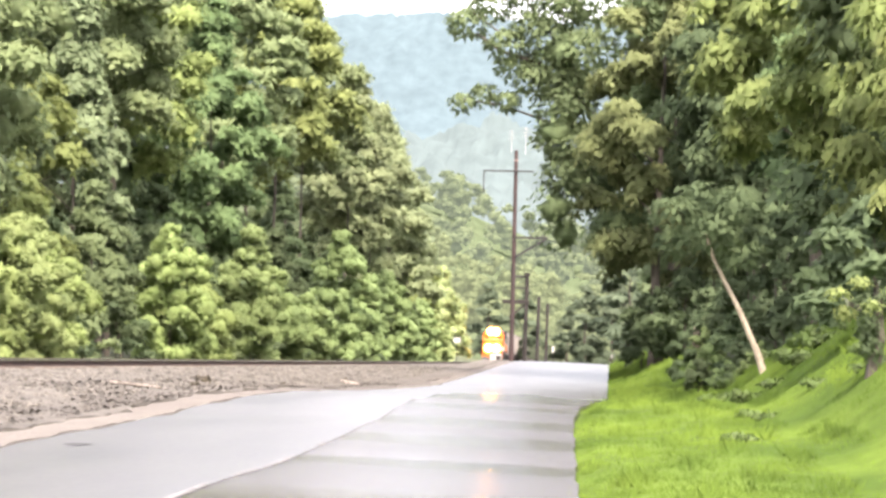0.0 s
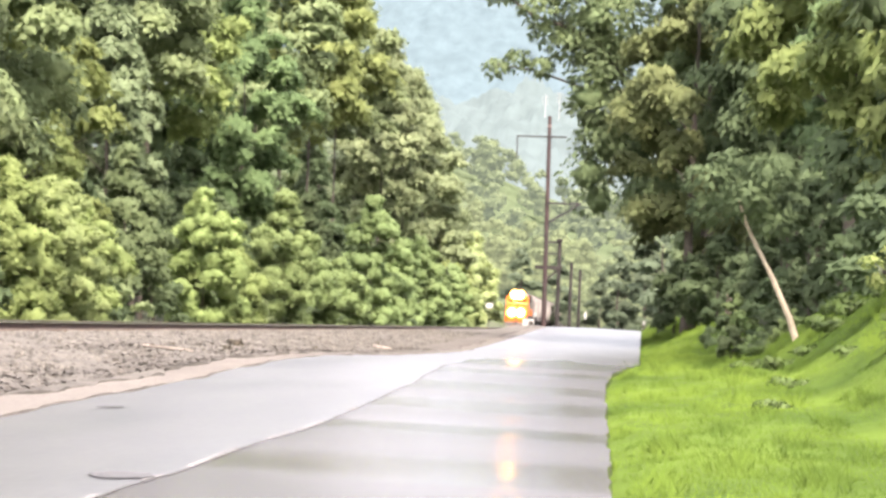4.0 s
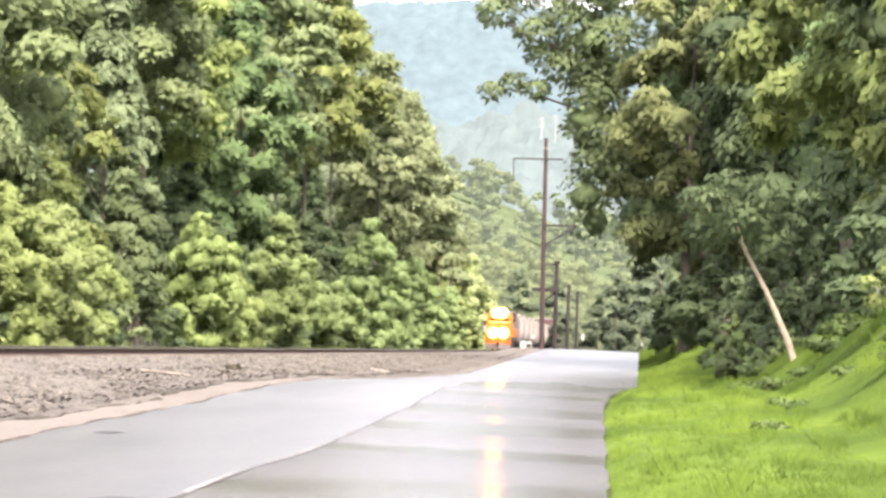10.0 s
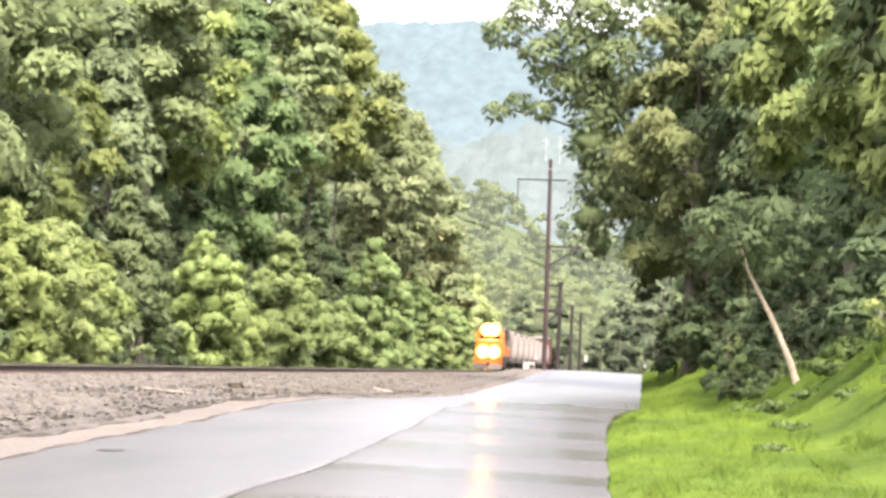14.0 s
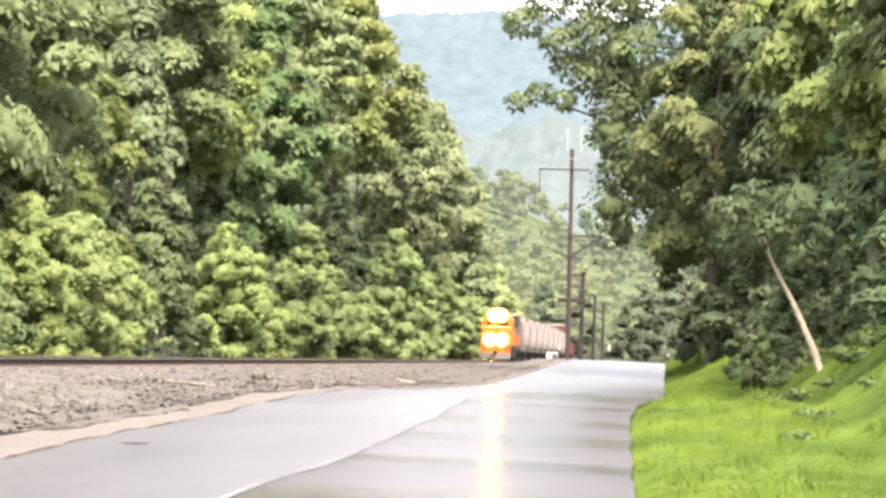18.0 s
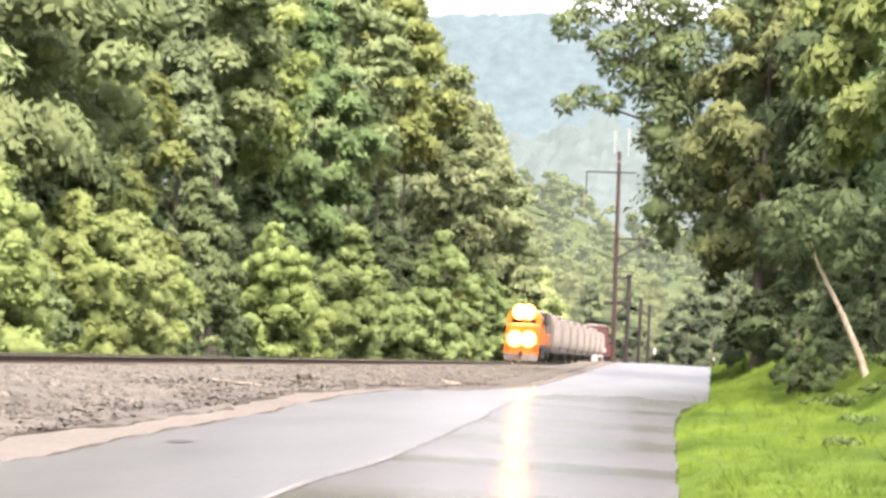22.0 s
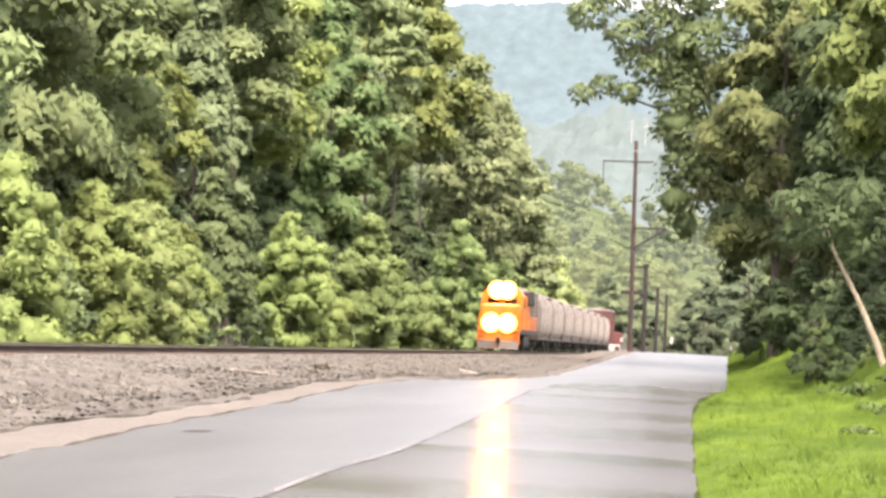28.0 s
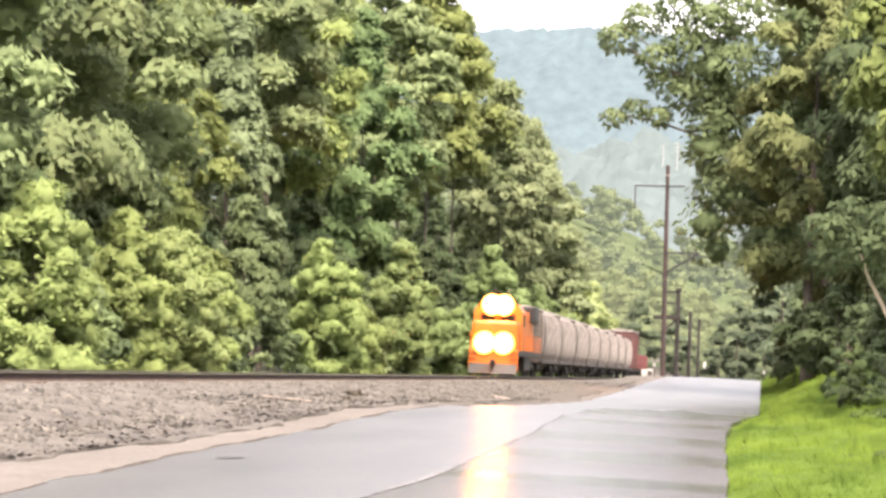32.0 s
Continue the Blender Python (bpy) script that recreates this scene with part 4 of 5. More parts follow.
def power_pole(x, y, height):
    """A slender pale steel pole of a power line across the far hill."""
    z = 18 + 0.0745 * (y - 1543) + 98
    p = empty("power_line_pole", pose(x, y, z), "slender pale steel power pole on the far hill", "power pole", "power poles on the far hill")
    part("shaft", tube(fresh(), (0, 0, -14), (0, 0, height), 0.24, 0.16, 8), WHITE, p)
    for k in range(3):
        part("cross_arm", bar(fresh(), (-1.9, -0.5, height - 1.5 - 2.2 * k), (1.9, -0.5, height - 1.5 - 2.2 * k), 0.2), WHITE, p)
    return p


power_pole(-61.5, 1770, 13)
power_pole(-52.7, 1770, 15)


# ---- train (every vehicle faces -y, its origin on the rails under its front) ----
def wheelset(parent, y, r=0.46, half=0.755):
    bm = fresh()
    tube(bm, (-half, 0, 0), (half, 0, 0), 0.08, 0.08, 8)
    for s in (-1, 1):
        tube(bm, (s * half - 0.06, 0, 0), (s * half + 0.06, 0, 0), r, r, 20)
        tube(bm, (s * half - 0.06 - s * 0.05, 0, 0), (s * half - s * 0.05, 0, 0), r + 0.03, r + 0.03, 20)
    w = part("wheelset", bm, BLACK, parent)
    w.matrix_basis = pose(0, y, r)
    return w


def bogie(parent, y, axles, r=0.46):
    bm = fresh()
    span = max(axles) - min(axles)
    for s in (-1, 1):
        box(bm, s * 0.98 - 0.09, s * 0.98 + 0.09, y - span / 2 - 0.5, y + span / 2 + 0.5, 0.5, 0.82, 0.05)
        for a in axles:
            box(bm, s * 1.0 - 0.13, s * 1.0 + 0.13, y + a - 0.2, y + a + 0.2, 0.32, 0.7, 0.03)
    box(bm, -0.95, 0.95, y - 0.35, y + 0.35, 0.55, 0.95, 0.05)
    part("bogie_frame", bm, BLACK, parent)
    return [wheelset(parent, y + a, r) for a in axles]


def lamp_dome(radius, bulge):
    """A round lamp glass that faces -y, bulged to spill light onto the front."""
    bm = fresh()
    rings = [[(radius * math.sin(a) * math.cos(k / 24 * math.tau), -bulge * math.cos(a), radius * math.sin(a) * math.sin(k / 24 * math.tau)) for k in range(24)] for a in (1.57, 1.2, 0.8, 0.4, 0.08)]
    return loft(bm, rings)


def locomotive():
    t = empty("locomotive", label="diesel locomotive coloured in headlight-glare orange, with blazing headlights, hauling a freight train", category="locomotive")
    part("underframe", box(fresh(), -1.5, 1.5, 0.6, 19.4, 1.25, 1.6, 0.05), BLACK, t)
    # Nose, cab and housings take the orange of the headlights' glare.
    part("nose", box(fresh(), -1.42, 1.42, 1.0, 3.0, 1.6, 3.35, 0.2), GLARE_ORANGE, t)
    bm = loft(fresh(), [[(-1.5, y, 1.6), (1.5, y, 1.6), (1.5, y, 3.95), (1.15, y, 4.45), (-1.15, y, 4.45), (-1.5, y, 3.95)] for y in (2.9, 5.4)])
    cab = part("cab", bm, GLARE_ORANGE, t)
    for s in (-1, 1):
        part("windscreen", box(fresh(), s * 0.62 - 0.45, s * 0.62 + 0.45, 2.86, 2.92, 3.42, 3.78, 0.02), GLASS, cab)
        part("side_window", box(fresh(), s * 1.5 - 0.02, s * 1.5 + 0.02, 3.4, 4.9, 3.1, 3.8, 0.02), GLASS, cab)
    part("hood", box(fresh(), -1.0, 1.0, 5.4, 18.4, 1.6, 4.2, 0.15), GLARE_ORANGE, t)
    part("radiator", box(fresh(), -1.35, 1.35, 14.6, 18.0, 3.5, 4.6, 0.12), BLACK, t)
    part("exhaust_stack", box(fresh(), -0.3, 0.3, 10.2, 11.2, 4.2, 4.6, 0.04), BLACK, t)
    part("fuel_tank", box(fresh(), -1.35, 1.35, 7.3, 12.2, 0.35, 1.25, 0.15), BLACK, t)
    part("pilot", box(fresh(), -1.5, 1.5, 0.45, 0.65, 0.35, 1.6, 0.04), GLARE_ORANGE, t)
    bm = loft(fresh(), [[(-1.45, 0.1, 0.15), (0, -0.15, 0.15), (1.45, 0.1, 0.15), (1.45, 0.5, 0.15), (-1.45, 0.5, 0.15)], [(-1.45, 0.4, 0.75), (0, 0.3, 0.75), (1.45, 0.4, 0.75), (1.45, 0.5, 0.75), (-1.45, 0.5, 0.75)]])
    part("plough", bm, BLACK, t)
    bm = box(fresh(), -0.14, 0.14, -0.3, 0.5, 0.72, 1.0, 0.04)
    part("coupler", bm, BLACK, t)
    for s in (-1, 1):
        for k in range(4):
            part("step", box(fresh(), s * 1.25 - 0.22, s * 1.25 + 0.22, 0.35, 0.62, 0.4 + k * 0.32, 0.44 + k * 0.32), BLACK, t)
        bm = fresh()
        for y in (0.6, 2.4):
            tube(bm, (s * 1.45, y, 1.6), (s * 1.45, y, 2.6), 0.025, 0.025, 6)
        tube(bm, (s * 1.45, 0.6, 2.6), (s * 1.45, 2.8, 2.6), 0.025, 0.025, 6)
        for y in np.arange(6, 19, 1.6):
            tube(bm, (s * 1.45, y, 1.6), (s * 1.45, y, 2.6), 0.02, 0.02, 6)
        tube(bm, (s * 1.45, 5.5, 2.6), (s * 1.45, 19.2, 2.6), 0.025, 0.025, 6)
        part("handrail", bm, GLARE_ORANGE, t)
        # Lamps built far oversize to imitate the bloom around them.
        lamp = part("ditch_light", tube(fresh(), (s * 0.62, 0.45, 1.95), (s * 0.62, 0.75, 1.95), 0.76, 0.5, 24), GLARE_ORANGE, t)
        part("lamp_glass", lamp_dome(0.74, 0.24), LAMP, lamp, "warm ditch light glass enlarged to the size of its glare").matrix_basis = pose(s * 0.58, 0.42 + 0.006 * s, 1.98)
    lamp = part("headlight", box(fresh(), -0.92, 0.92, 2.55, 2.95, 3.80, 4.84, 0.14), GLARE_ORANGE, t)
    for s in (-1, 1):
        part("lamp_glass", lamp_dome(0.68, 0.24), LAMP, lamp, "warm headlight glass enlarged to the size of its glare").matrix_basis = pose(s * 0.36, 2.52 + 0.006 * s, 4.36)
    sets = bogie(t, 3.6, (-1.9, 0, 1.9), 0.5) + bogie(t, 15.9, (-1.9, 0, 1.9), 0.5)
    return t, sets


def hopper():
    """A covered hopper with bulging ribbed sides, roof hatches and outlet bays."""
    t = empty("hopper_wagon", label="dusty pale grey covered hopper wagon with ribbed sides", category="freight wagon", group="hopper wagons of the train")
    L = 17.0
    prof = [(-1.25, 1.15), (1.25, 1.15), (1.5, 1.7), (1.6, 2.6), (1.58, 3.5), (1.4, 4.2), (0.9, 4.55), (-0.9, 4.55), (-1.4, 4.2), (-1.58, 3.5), (-1.6, 2.6), (-1.5, 1.7)]
    body = part("body", loft(fresh(), [[(x * s, y, 1.2 + (z - 1.2) * 1.0) for x, z in prof] for y, s in ((1.0, 0.94), (1.6, 1.0), (15.2, 1.0), (15.8, 0.94))]), HOPPER, t)
    for k in range(7):
        y = 1.65 + k * 2.2
        bm = loft(fresh(), [[(x * (1.045 if z < 4.3 else 1.0), yy, z * 1.004) for x, z in prof] for yy in (y, y + 0.34)])
        part("rib", bm, HOPPER_RIB, body)
    part("roof_walk", box(fresh(), -0.5, 0.5, 0.9, 15.9, 4.62, 4.68), HOPPER_ROOF, t)
    for k in range(8):
        part("hatch", box(fresh(), -0.42, 0.42, 1.6 + k * 1.75, 2.9 + k * 1.75, 4.55, 4.85, 0.06), HOPPER_ROOF, t)
    bm = fresh()
    for k in range(3):
        y = 5.2 + k * 3.3
        loft(bm, [[(-1.2, y - 1.4, 1.2), (1.2, y - 1.4, 1.2), (1.2, y + 1.4, 1.2), (-1.2, y + 1.4, 1.2)], [(-0.5, y - 0.35, 0.35), (0.5, y - 0.35, 0.35), (0.5, y + 0.35, 0.35), (-0.5, y + 0.35, 0.35)]])
    part("outlet_bays", bm, HOPPER_DARK, t)
    part("sill", box(fresh(), -1.45, 1.45, 0.4, 16.4, 0.95, 1.18, 0.03), HOPPER_DARK, t)
    for y0, y1 in ((0.35, 0.5), (16.3, 16.45)):
        bm = fresh()
        for s in (-1, 1):
            bar(bm, (s * 1.4, y0, 1.1), (s * 1.3, y0, 4.5), 0.08)
            bar(bm, (s * 0.9, y0, 1.1), (s * 0.9, y0, 4.5), 0.06)
        for k in range(9):
            bar(bm, (0.9, y0, 1.3 + k * 0.36), (1.35, y0, 1.3 + k * 0.36), 0.04)
        box(bm, -1.4, 1.4, y0, y1, 4.35, 4.5)
        part("end_frame", bm, HOPPER_DARK, t)
    for y0 in (-0.25, 16.4):
        part("coupler", box(fresh(), -0.13, 0.13, y0, y0 + 0.65, 0.72, 0.98, 0.03), BLACK, t)
    sets = bogie(t, 2.4, (-0.88, 0.88)) + bogie(t, 14.4, (-0.88, 0.88))
    return t, sets


def boxcar(length=16.0, top=5.5):
    t = empty("boxcar", label="dark red boxcar with a pale roof", category="freight wagon")
    body = part("body", box(fresh(), -1.55, 1.55, 0.4, length - 0.4, 1.1, top - 0.15, 0.05), RED, t)
    for k in range(9):
        y = 0.9 + k * (length - 2) / 8
        for s in (-1, 1):
            part("rib", box(fresh(), s * 1.58 - 0.04, s * 1.58 + 0.04, y, y + 0.12, 1.15, top - 0.2), RED, body)
    part("roof", loft(fresh(), [[(-1.62, y, top - 0.15), (1.62, y, top - 0.15), (1.62, y, top), (0, y, top + 0.18), (-1.62, y, top)] for y in (0.3, length - 0.3)]), HOPPER_ROOF, t)
    part("underframe", box(fresh(), -1.3, 1.3, 0.2, length - 0.2, 0.75, 1.1), BLACK, t)
    return t, bogie(t, 2.3, (-0.88, 0.88)) + bogie(t, length - 2.3, (-0.88, 0.88))


def gondola(length=15.0):
    t = empty("gondola_wagon", label="red open gondola wagon at the end of the train", category="freight wagon", group="gondola wagons of the train")
    bm = fresh()
    for s in (-1, 1):
        box(bm, s * 1.5 - 0.05, s * 1.5 + 0.05, 0.4, length - 0.4, 1.1, 2.9)
    for y in (0.4, length - 0.5):
        box(bm, -1.45, 1.45, y, y + 0.1, 1.1, 2.9)
    box(bm, -1.45, 1.45, 0.5, length - 0.5, 1.05, 1.2)
    part("body", bm, BRIGHT_RED, t)
    for k in range(10):
        y = 0.7 + k * (length - 1.5) / 9
        for s in (-1, 1):
            part("stake", box(fresh(), s * 1.58 - 0.05, s * 1.58 + 0.05, y, y + 0.12, 1.1, 2.85), BRIGHT_RED, t)
    part("underframe", box(fresh(), -1.2, 1.2, 0.2, length - 0.2, 0.75, 1.05), BLACK, t)
    return t, bogie(t, 2.2, (-0.88, 0.88)) + bogie(t, length - 2.2, (-0.88, 0.88))


def copy_with_wheels(ob):
    c = copy_thing(ob, Matrix())
    return c, [o for o in c.children if o.name.startswith("wheelset")]


loco, loco_wheels = locomotive()
first, first_wheels = hopper()
train = [(loco, loco_wheels, 0.0, 0.5), (first, first_wheels, 20.3, 0.46)]
for k in range(1, 8):
    c, w = copy_with_wheels(first)
    train.append((c, w, 20.3 + 17.4 * k, 0.46))
c, w = boxcar()
train.append((c, w, 20.3 + 17.4 * 8, 0.46))
c, w = gondola()
train.append((c, w, 20.3 + 17.4 * 8 + 16.4, 0.46))
c, w = copy_with_wheels(c)
train.append((c, w, 20.3 + 17.4 * 8 + 16.4 + 15.4, 0.46))

# ---- small trackside things ----
def marker(name, x, y, h, w, t, label, post=0.035):
    z = float(land_z(np.array(x), np.array(y)))
    p = empty(name, pose(x, y, z), label, "sign")
    part("post", tube(fresh(), (0, 0, -0.2), (0, 0, h), post, post, 8), WIRE, p)
    part("board", box(fresh(), -w / 2, w / 2, -0.06, -0.03, h - t, h, 0.01), WHITE, p, "white board")
    return p


marker("roadside_marker", -8.45, 240, 1.15, 0.25, 0.35, "small white board on a thin post beside the pole")
marker("roadside_marker", -7.75, 440, 4.6, 0.4, 1.0, "white board on a thin post beside the poles")
marker("delineator", 0.75, 232, 0.75, 0.16, 0.3, "short white delineator post at the road edge")
marker("trackside_sign", -19.0, 368, 3.4, 0.9, 0.7, "small white trackside sign in front of the shrubs")

cz = float(land_z(np.array(-11.6), np.array(308.0)))
cab = empty("equipment_cabinet", pose(-11.6, 308, cz), "white trackside equipment cabinet on a dark plinth", "cabinet")
part("plinth", box(fresh(), -0.75, 0.75, -0.45, 0.45, -0.3, 0.35, 0.02), BLACK, cab)
part("body", box(fresh(), -0.62, 0.62, -0.4, 0.4, 0.35, 1.3, 0.05), WHITE, cab)
part("door", box(fresh(), 0.05, 0.55, -0.425, -0.395, 0.55, 1.1, 0.01), HOPPER_DARK, cab, "dark louvred door")


def on_bank(x, y):
    return float(land_z(np.array(float(x)), np.array(float(y)))) + 0.05


plank = part("plank", box(fresh(), -0.8, 0.8, -0.07, 0.07, 0, 0.05, 0.008), DRY_WOOD)
plank.matrix_basis = pose(-9.92, 59.9, on_bank(-9.92, 59.9) + 0.02, 0, 3.6, 62)
tagged(plank, "weathered pale plank lying on the ballast bank", "plank")
slab = part("slab", box(fresh(), -0.3, 0.3, -0.3, 0.3, -0.03, 0.08, 0.02), DRY_WOOD)
slab.matrix_basis = pose(-9.45, 106, on_bank(-9.45, 106), 4, 8, 20)
tagged(slab, "small pale concrete slab on the ballast edge", "slab")


def weed(x, y, size, seed, mat, label, group):
    lobes = [((0.16 * math.cos(k * 2.4), 0.16 * math.sin(k * 2.4), 0.06 + 0.03 * k), (0.17, 0.17, 0.09)) for k in range(6)]
    w = new("weed", leaf_mesh("weed", lobes, 160, 0.13, mat, seed, core=0.6))
    w.matrix_basis = pose(x, y, on_bank(x, y) - 0.03) @ Matrix.Diagonal((size, size, size, 1))
    tagged(w, label, "weed", group)


for k, (x, y, s) in enumerate(((-10.1, 71.3, 1.6), (-10.4, 73, 1.1), (-9.6, 66.5, 0.9), (-10.2, 112, 0.9), (-9.9, 47, 0.5), (-11.5, 56, 0.4), (-10.6, 64.5, 0.7), (-9.5, 84, 0.8))):
    weed(x, y, s * 0.45, 90 + k, WITHERED, "small withered weed on the ballast bank", "weeds on the ballast bank")


verge_weed = new("verge_weed", leaf_mesh("verge_weed", [((0.3 * math.cos(k * 2.4), 0.3 * math.sin(k * 2.4), 0.08 + 0.02 * k), (0.3, 0.3, 0.16)) for k in range(7)], 300, 0.16, WEED, 95, core=0.0))
rnd = random.Random(33)
for k in range(26):
    y = rnd.uniform(36, 92)
    x = rnd.uniform(1.4, 6.4) if k % 4 == 0 else rnd.uniform(3.8, 6.6)
    s = rnd.uniform(0.5, 1.1)
    m = pose(x, y, float(ground_z(np.array(x), np.array(y))) - 0.04, 0, 0, rnd.uniform(0, 360)) @ Matrix.Diagonal((s, s, s * 0.85, 1))
    ob = copy_thing(verge_weed, m) if k else verge_weed
    ob.matrix_basis = m
    tagged(ob, "low dark green weed tuft in the bank grass", "weed", "weeds on the grassy bank")


# the leaning pale tree on the bank
def leaning_tree():
    x, y = 4.25, 75.0
    z = float(land_z(np.array(x), np.array(y)))
    t = empty("leaning_tree", pose(x, y, z), "slender leaning tree with pale bark on the grassy bank", "tree")
    pts = [(0.1, 0, -0.3), (-0.2, 0, 0.55), (-0.5, 0.03, 1.2), (-0.76, 0.05, 1.75), (-1.12, 0.1, 2.4), (-1.42, 0.12, 3.0), (-1.62, 0.15, 3.6)]
    rad = [0.115, 0.095, 0.085, 0.072, 0.066, 0.05, 0.03]
    bm = loft(fresh(), [[(px + r * math.cos(a / 8 * math.tau), py + r * math.sin(a / 8 * math.tau), pz) for a in range(8)] for (px, py, pz), r in zip(pts, rad)])
    part("trunk", bm, PALE_BARK, t, "pale mottled bark")
    lobes = [((-1.6 + 0.9 * math.cos(k * 2.4), -0.1 + 0.7 * math.sin(k * 2.4), 3.1 + k * 0.24), (0.7, 0.7, 0.45)) for k in range(7)]
    c = new("crown", leaf_mesh("crown", lobes, 1100, 0.22, LEAF_DEEP_SHADE, 77, core=0.0))
    c.parent = t
    return t


leaning_tree()


def dead_trunk(x, y, h):
    z = float(land_z(np.array(x), np.array(y)))
    bm = loft(fresh(), [[(0.05 * f + r * math.cos(a / 8 * math.tau), r * math.sin(a / 8 * math.tau), f * h - 0.2) for a in range(8)] for f, r in ((0, 0.2), (0.4, 0.16), (0.8, 0.15), (1.0, 0.11))])
    t = part("dead_trunk", bm, PALE_BARK)
    t.matrix_basis = pose(x, y, z)
    return tagged(t, "short broken trunk with pale bark among the shrubs", "dead trunk")


dead_trunk(4.35, 134.0, 1.9)

# ---- grass and loose stones ----
def grass(n, y0, y1, power, reach, coarse, seed, label):
    rng = np.random.RandomState(seed)
    y = y0 + (y1 - y0) * rng.rand(n) ** power
    x = road_right(y) - 0.03 + reach * rng.rand(n) ** 1.15
    tuft = np.sin(x * 2.1 + y * 0.7) * np.sin(y * 1.1 - x * 1.3 + 1) + 0.6 * np.sin(x * 5.3 - y * 0.4) * np.sin(y * 2.7 + x)
    keep = rng.rand(n) < 0.25 + 0.75 * step(0.0, 0.8, tuft) + 0.6 * (x < road_right(y) + 0.25)
    keep &= (x < 5.8) | (y < 94)
    x, y = x[keep], y[keep]
    n = len(x)
    z = ground_z(x, y) - 0.01
    tall = (0.016 + 0.028 * rng.rand(n) + 0.07 * rng.rand(n) * (rng.rand(n) < 0.06)) * (1 + 0.25 * np.sin(x * 1.3 + y * 0.13) * np.sin(y * 0.21 - x * 0.8)) * (1 + y / 200) * coarse
    sward = np.sin(x * 4.3 + 0.9 * np.sin(y * 0.31)) * np.sin(y * 0.83 + 1.3 * np.sin(x * 1.7)) + 0.6 * np.sin(x * 7.1 - y * 0.47 + 1) * np.sin(y * 0.41 + x * 2.2)
    tussock = np.sin(x * 4.1 + 0.8 * np.sin(y * 0.22)) * np.sin(y * 0.36 + 1.1 * np.sin(x * 1.2)) + 0.6 * np.sin(x * 7.6 - y * 0.2 + 1) * np.sin(y * 0.61 + x * 0.9)
    sward = np.where(x > 2.8, tussock, sward)
    tall = tall * (1 + 2.6 * step(0.25, 1.0, sward)) * (0.45 + 0.55 * step(0.0, 0.5, x - road_right(y)))
    a = rng.rand(n) * math.tau
    w = (0.004 + 0.005 * rng.rand(n)) * (1 + y / 45) * coarse
    dx, dy = np.cos(a), np.sin(a)
    bend = tall * (0.3 + 0.7 * rng.rand(n))
    b = rng.rand(n) * math.tau
    p0 = np.stack([x - dx * w, y - dy * w, z], 1)
    p1 = np.stack([x + dx * w, y + dy * w, z], 1)
    p2 = np.stack([x + np.cos(b) * bend, y + np.sin(b) * bend, z + tall], 1)
    away = (np.cross(p1 - p0, p2 - p0)[:, 1] > 0)[:, None]
    p0, p1 = np.where(away, p1, p0), np.where(away, p0, p1)
    v = np.stack([p0, p1, p2], 1).reshape(-1, 3)
    me = mesh_of("grass", v, np.arange(3 * n).reshape(-1, 3), [GRASS])
    e = 0.4
    nrm = np.stack([-0.4 * (land_z(x + e, y) - land_z(x - e, y)) / (2 * e), -0.4 * (land_z(x, y + e) - land_z(x, y - e)) / (2 * e), np.ones(n)], 1) + 0.03 * rng.normal(size=(n, 3))
    nrm /= np.linalg.norm(nrm, axis=1)[:, None]
    me.normals_split_custom_set_from_vertices(np.repeat(nrm, 3, axis=0))
    tagged(new("grass", me), label, "grass", kind="stuff")


grass(400000, 15, 130, 1.7, 9.2, 1.0, 9, "lush bright green grass on the roadside bank")
grass(50000, 95, 240, 1.2, 5.5, 1.2, 10, "long green grass on the rising bank by the crest")


def stones():
    rng = np.random.RandomState(4)
    n = 9000
    y = 34 + 150 * rng.rand(n) ** 1.7
    x = -9.4 - 4.2 * rng.rand(n)
    z = land_z(x, y) + 0.035
    s = (0.03 + 0.05 * rng.rand(n) ** 2)[:, None, None] * (1 + 0.004 * y)[:, None, None]
    unit = np.array([(1, 0, 0), (0, 1, 0), (-1, 0, 0), (0, -1, 0), (0, 0, 0.8), (0, 0, -0.8)], float)
    v = unit[None] * s * (0.7 + 0.6 * rng.rand(n, 6, 1)) + np.stack([x, y, z], 1)[:, None, :]
    a = rng.rand(n) * math.tau
    d = v - np.stack([x, y, z], 1)[:, None, :]
    ca, sa = np.cos(a)[:, None], np.sin(a)[:, None]
    v[..., 0] = x[:, None] + d[..., 0] * ca - d[..., 1] * sa
    v[..., 1] = y[:, None] + d[..., 0] * sa + d[..., 1] * ca
    f = np.array([(0, 1, 4), (1, 2, 4), (2, 3, 4), (3, 0, 4), (1, 0, 5), (2, 1, 5), (3, 2, 5), (0, 3, 5)])
    faces = (f[None] + (np.arange(n) * 6)[:, None, None]).reshape(-1, 3)
    tagged(new("ballast_stones", mesh_of("ballast_stones", v.reshape(-1, 3), faces, [STONE])), "loose crushed stones on the ballast bank", "ballast", kind="stuff")


stones()


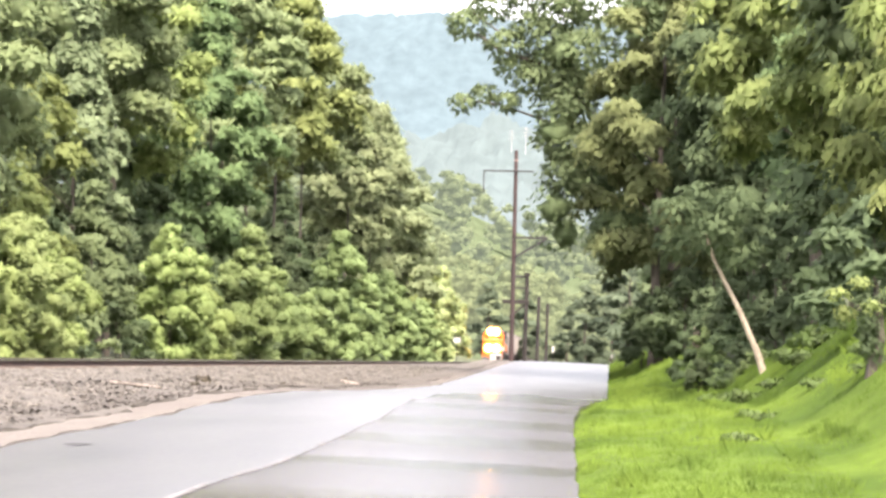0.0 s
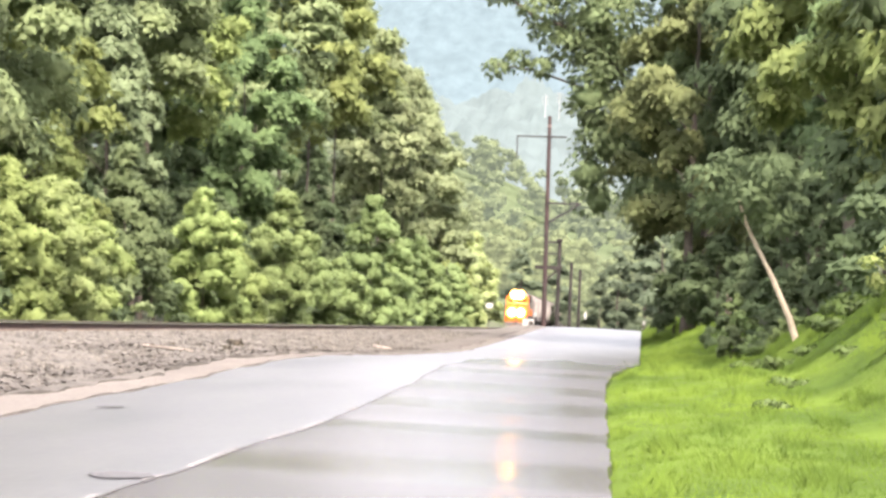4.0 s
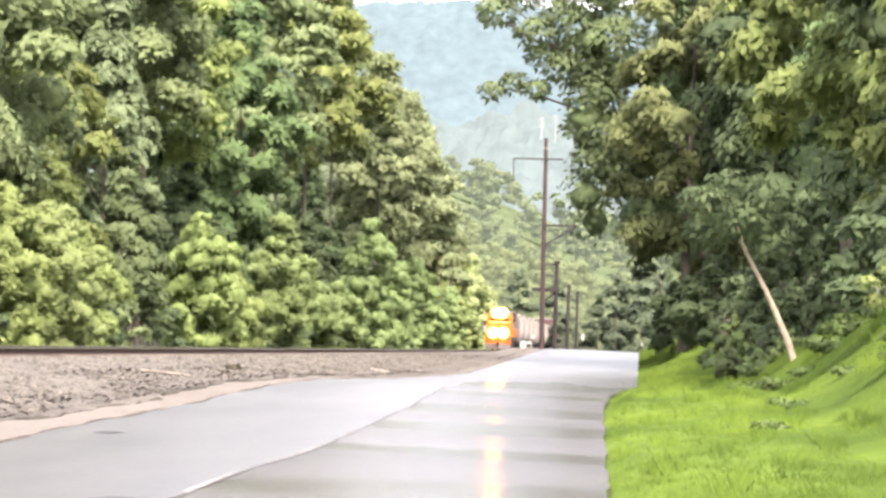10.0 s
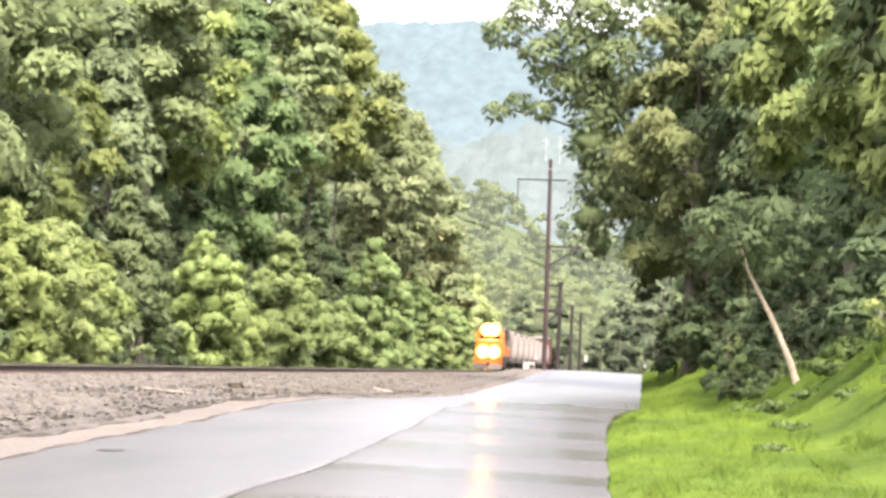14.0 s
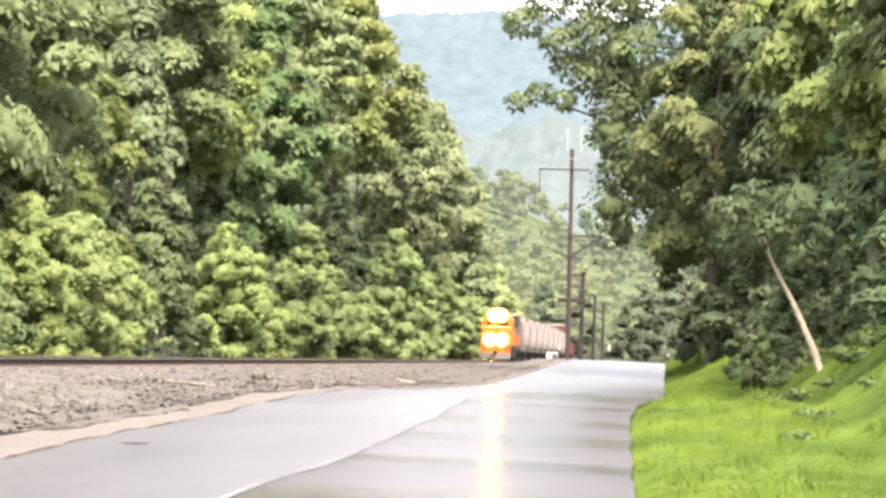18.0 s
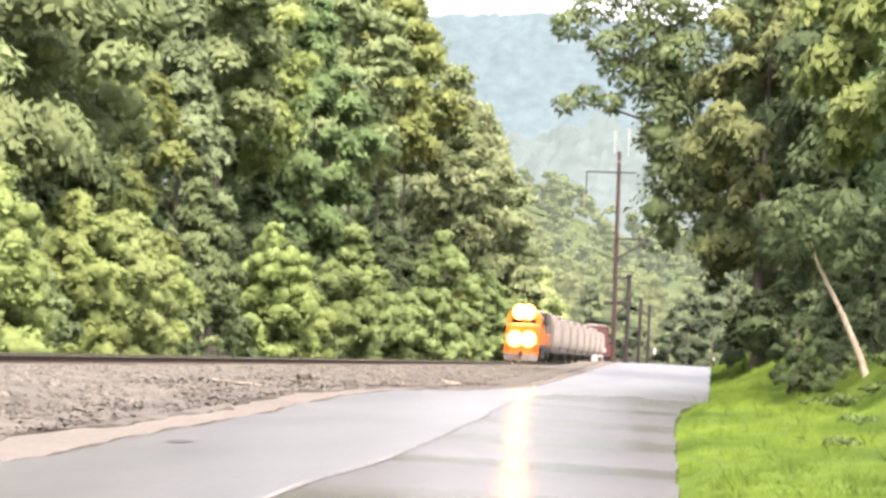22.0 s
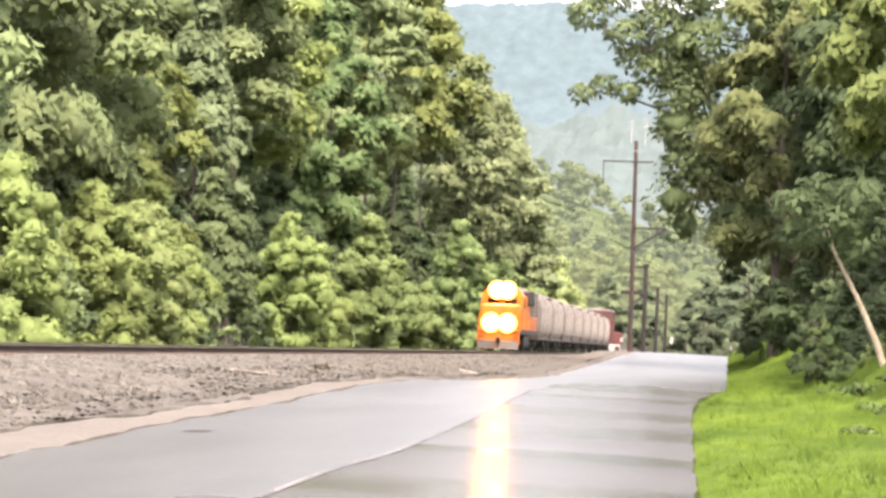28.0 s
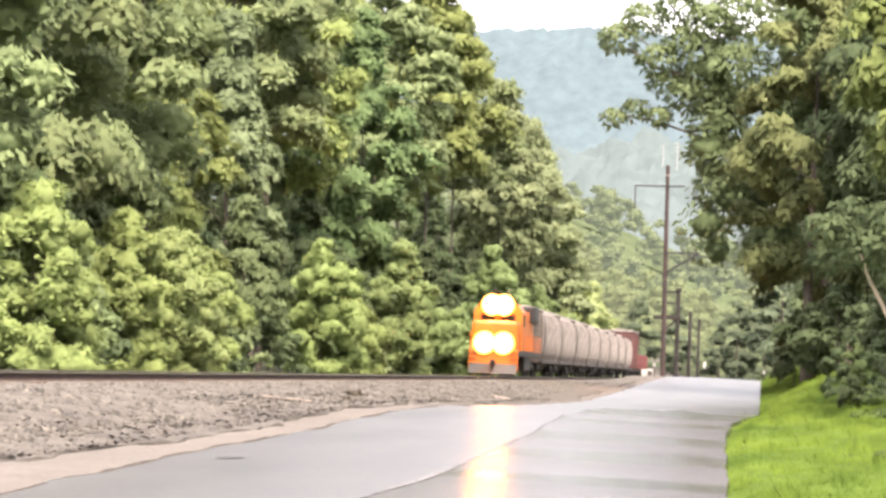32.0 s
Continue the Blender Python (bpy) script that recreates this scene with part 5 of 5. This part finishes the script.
def litter():
    """Clumps of dark dead leaves and soil along the foot of the bank."""
    rng = np.random.RandomState(14)
    n = 5200
    home = np.stack([-8.3 - 2.6 * rng.rand(150) ** 1.4, 28 + 90 * rng.rand(150) ** 1.5], 1)
    c = home[rng.randint(0, 150, n)] + rng.normal(size=(n, 2)) * (0.2, 1.1)
    c[:, 0] = np.minimum(c[:, 0], np.interp(c[:, 1], [25, 33, 40, 52, 75, 95], [-8.55, -8.45, -8.25, -8.3, -8.25, -8.1]) - 0.12)
    z = land_z(c[:, 0], c[:, 1]) + 0.07
    s = (0.018 + 0.035 * rng.rand(n))[:, None]
    a = rng.rand(n, 1) * math.tau + np.array([0, 1.7, 3.2, 4.6])
    v = np.stack([c[:, :1] + s * np.cos(a), c[:, 1:] + s * np.sin(a), z[:, None] + s * (rng.rand(n, 4) - 0.35)], -1).reshape(-1, 3)
    f = (np.array([(0, 1, 2), (0, 2, 3)])[None] + (np.arange(n) * 4)[:, None, None]).reshape(-1, 3)
    tagged(new("leaf_litter", mesh_of("leaf_litter", v, f, [LITTER])), "dark dead leaves caught along the foot of the ballast bank", "leaf litter", kind="stuff")


litter()

# ties, the nearest as single pieces
tie_bm = box(fresh(), -1.28, 1.28, -0.11, 0.11, -0.16, 0.0, 0.012)
tie_me = bpy.data.meshes.new("tie")
tie_bm.to_mesh(tie_me)
tie_bm.free()
tie_me.materials.append(TIE)
for k in range(290):
    shared("tie", tie_me, railway, pose(TRACK_X + 0.02 * math.sin(k * 3.1), 52 + k * 0.56, RAIL_TOP_Z - 0.185, 0, 0, 0.8 * math.sin(k * 1.7)))


# ---- what moves ----
SPEED, FRONT = 7.31, 404.5


def motions():
    for ob, sets, behind, r in train:
        rows = [(t, pose(TRACK_X, FRONT - SPEED * t + behind, RAIL_TOP_Z)) for t in (0.0, 8.0, 16.0, 24.0, 32.0)]
        walk(ob, rows)
        for w in sets:
            y, n = w.location.y, 320
            walk(w, [(32.0 * k / n, pose(0, y, r, math.degrees(SPEED * 32.0 * k / n / r), 0, 0)) for k in range(n + 1)])


motions()
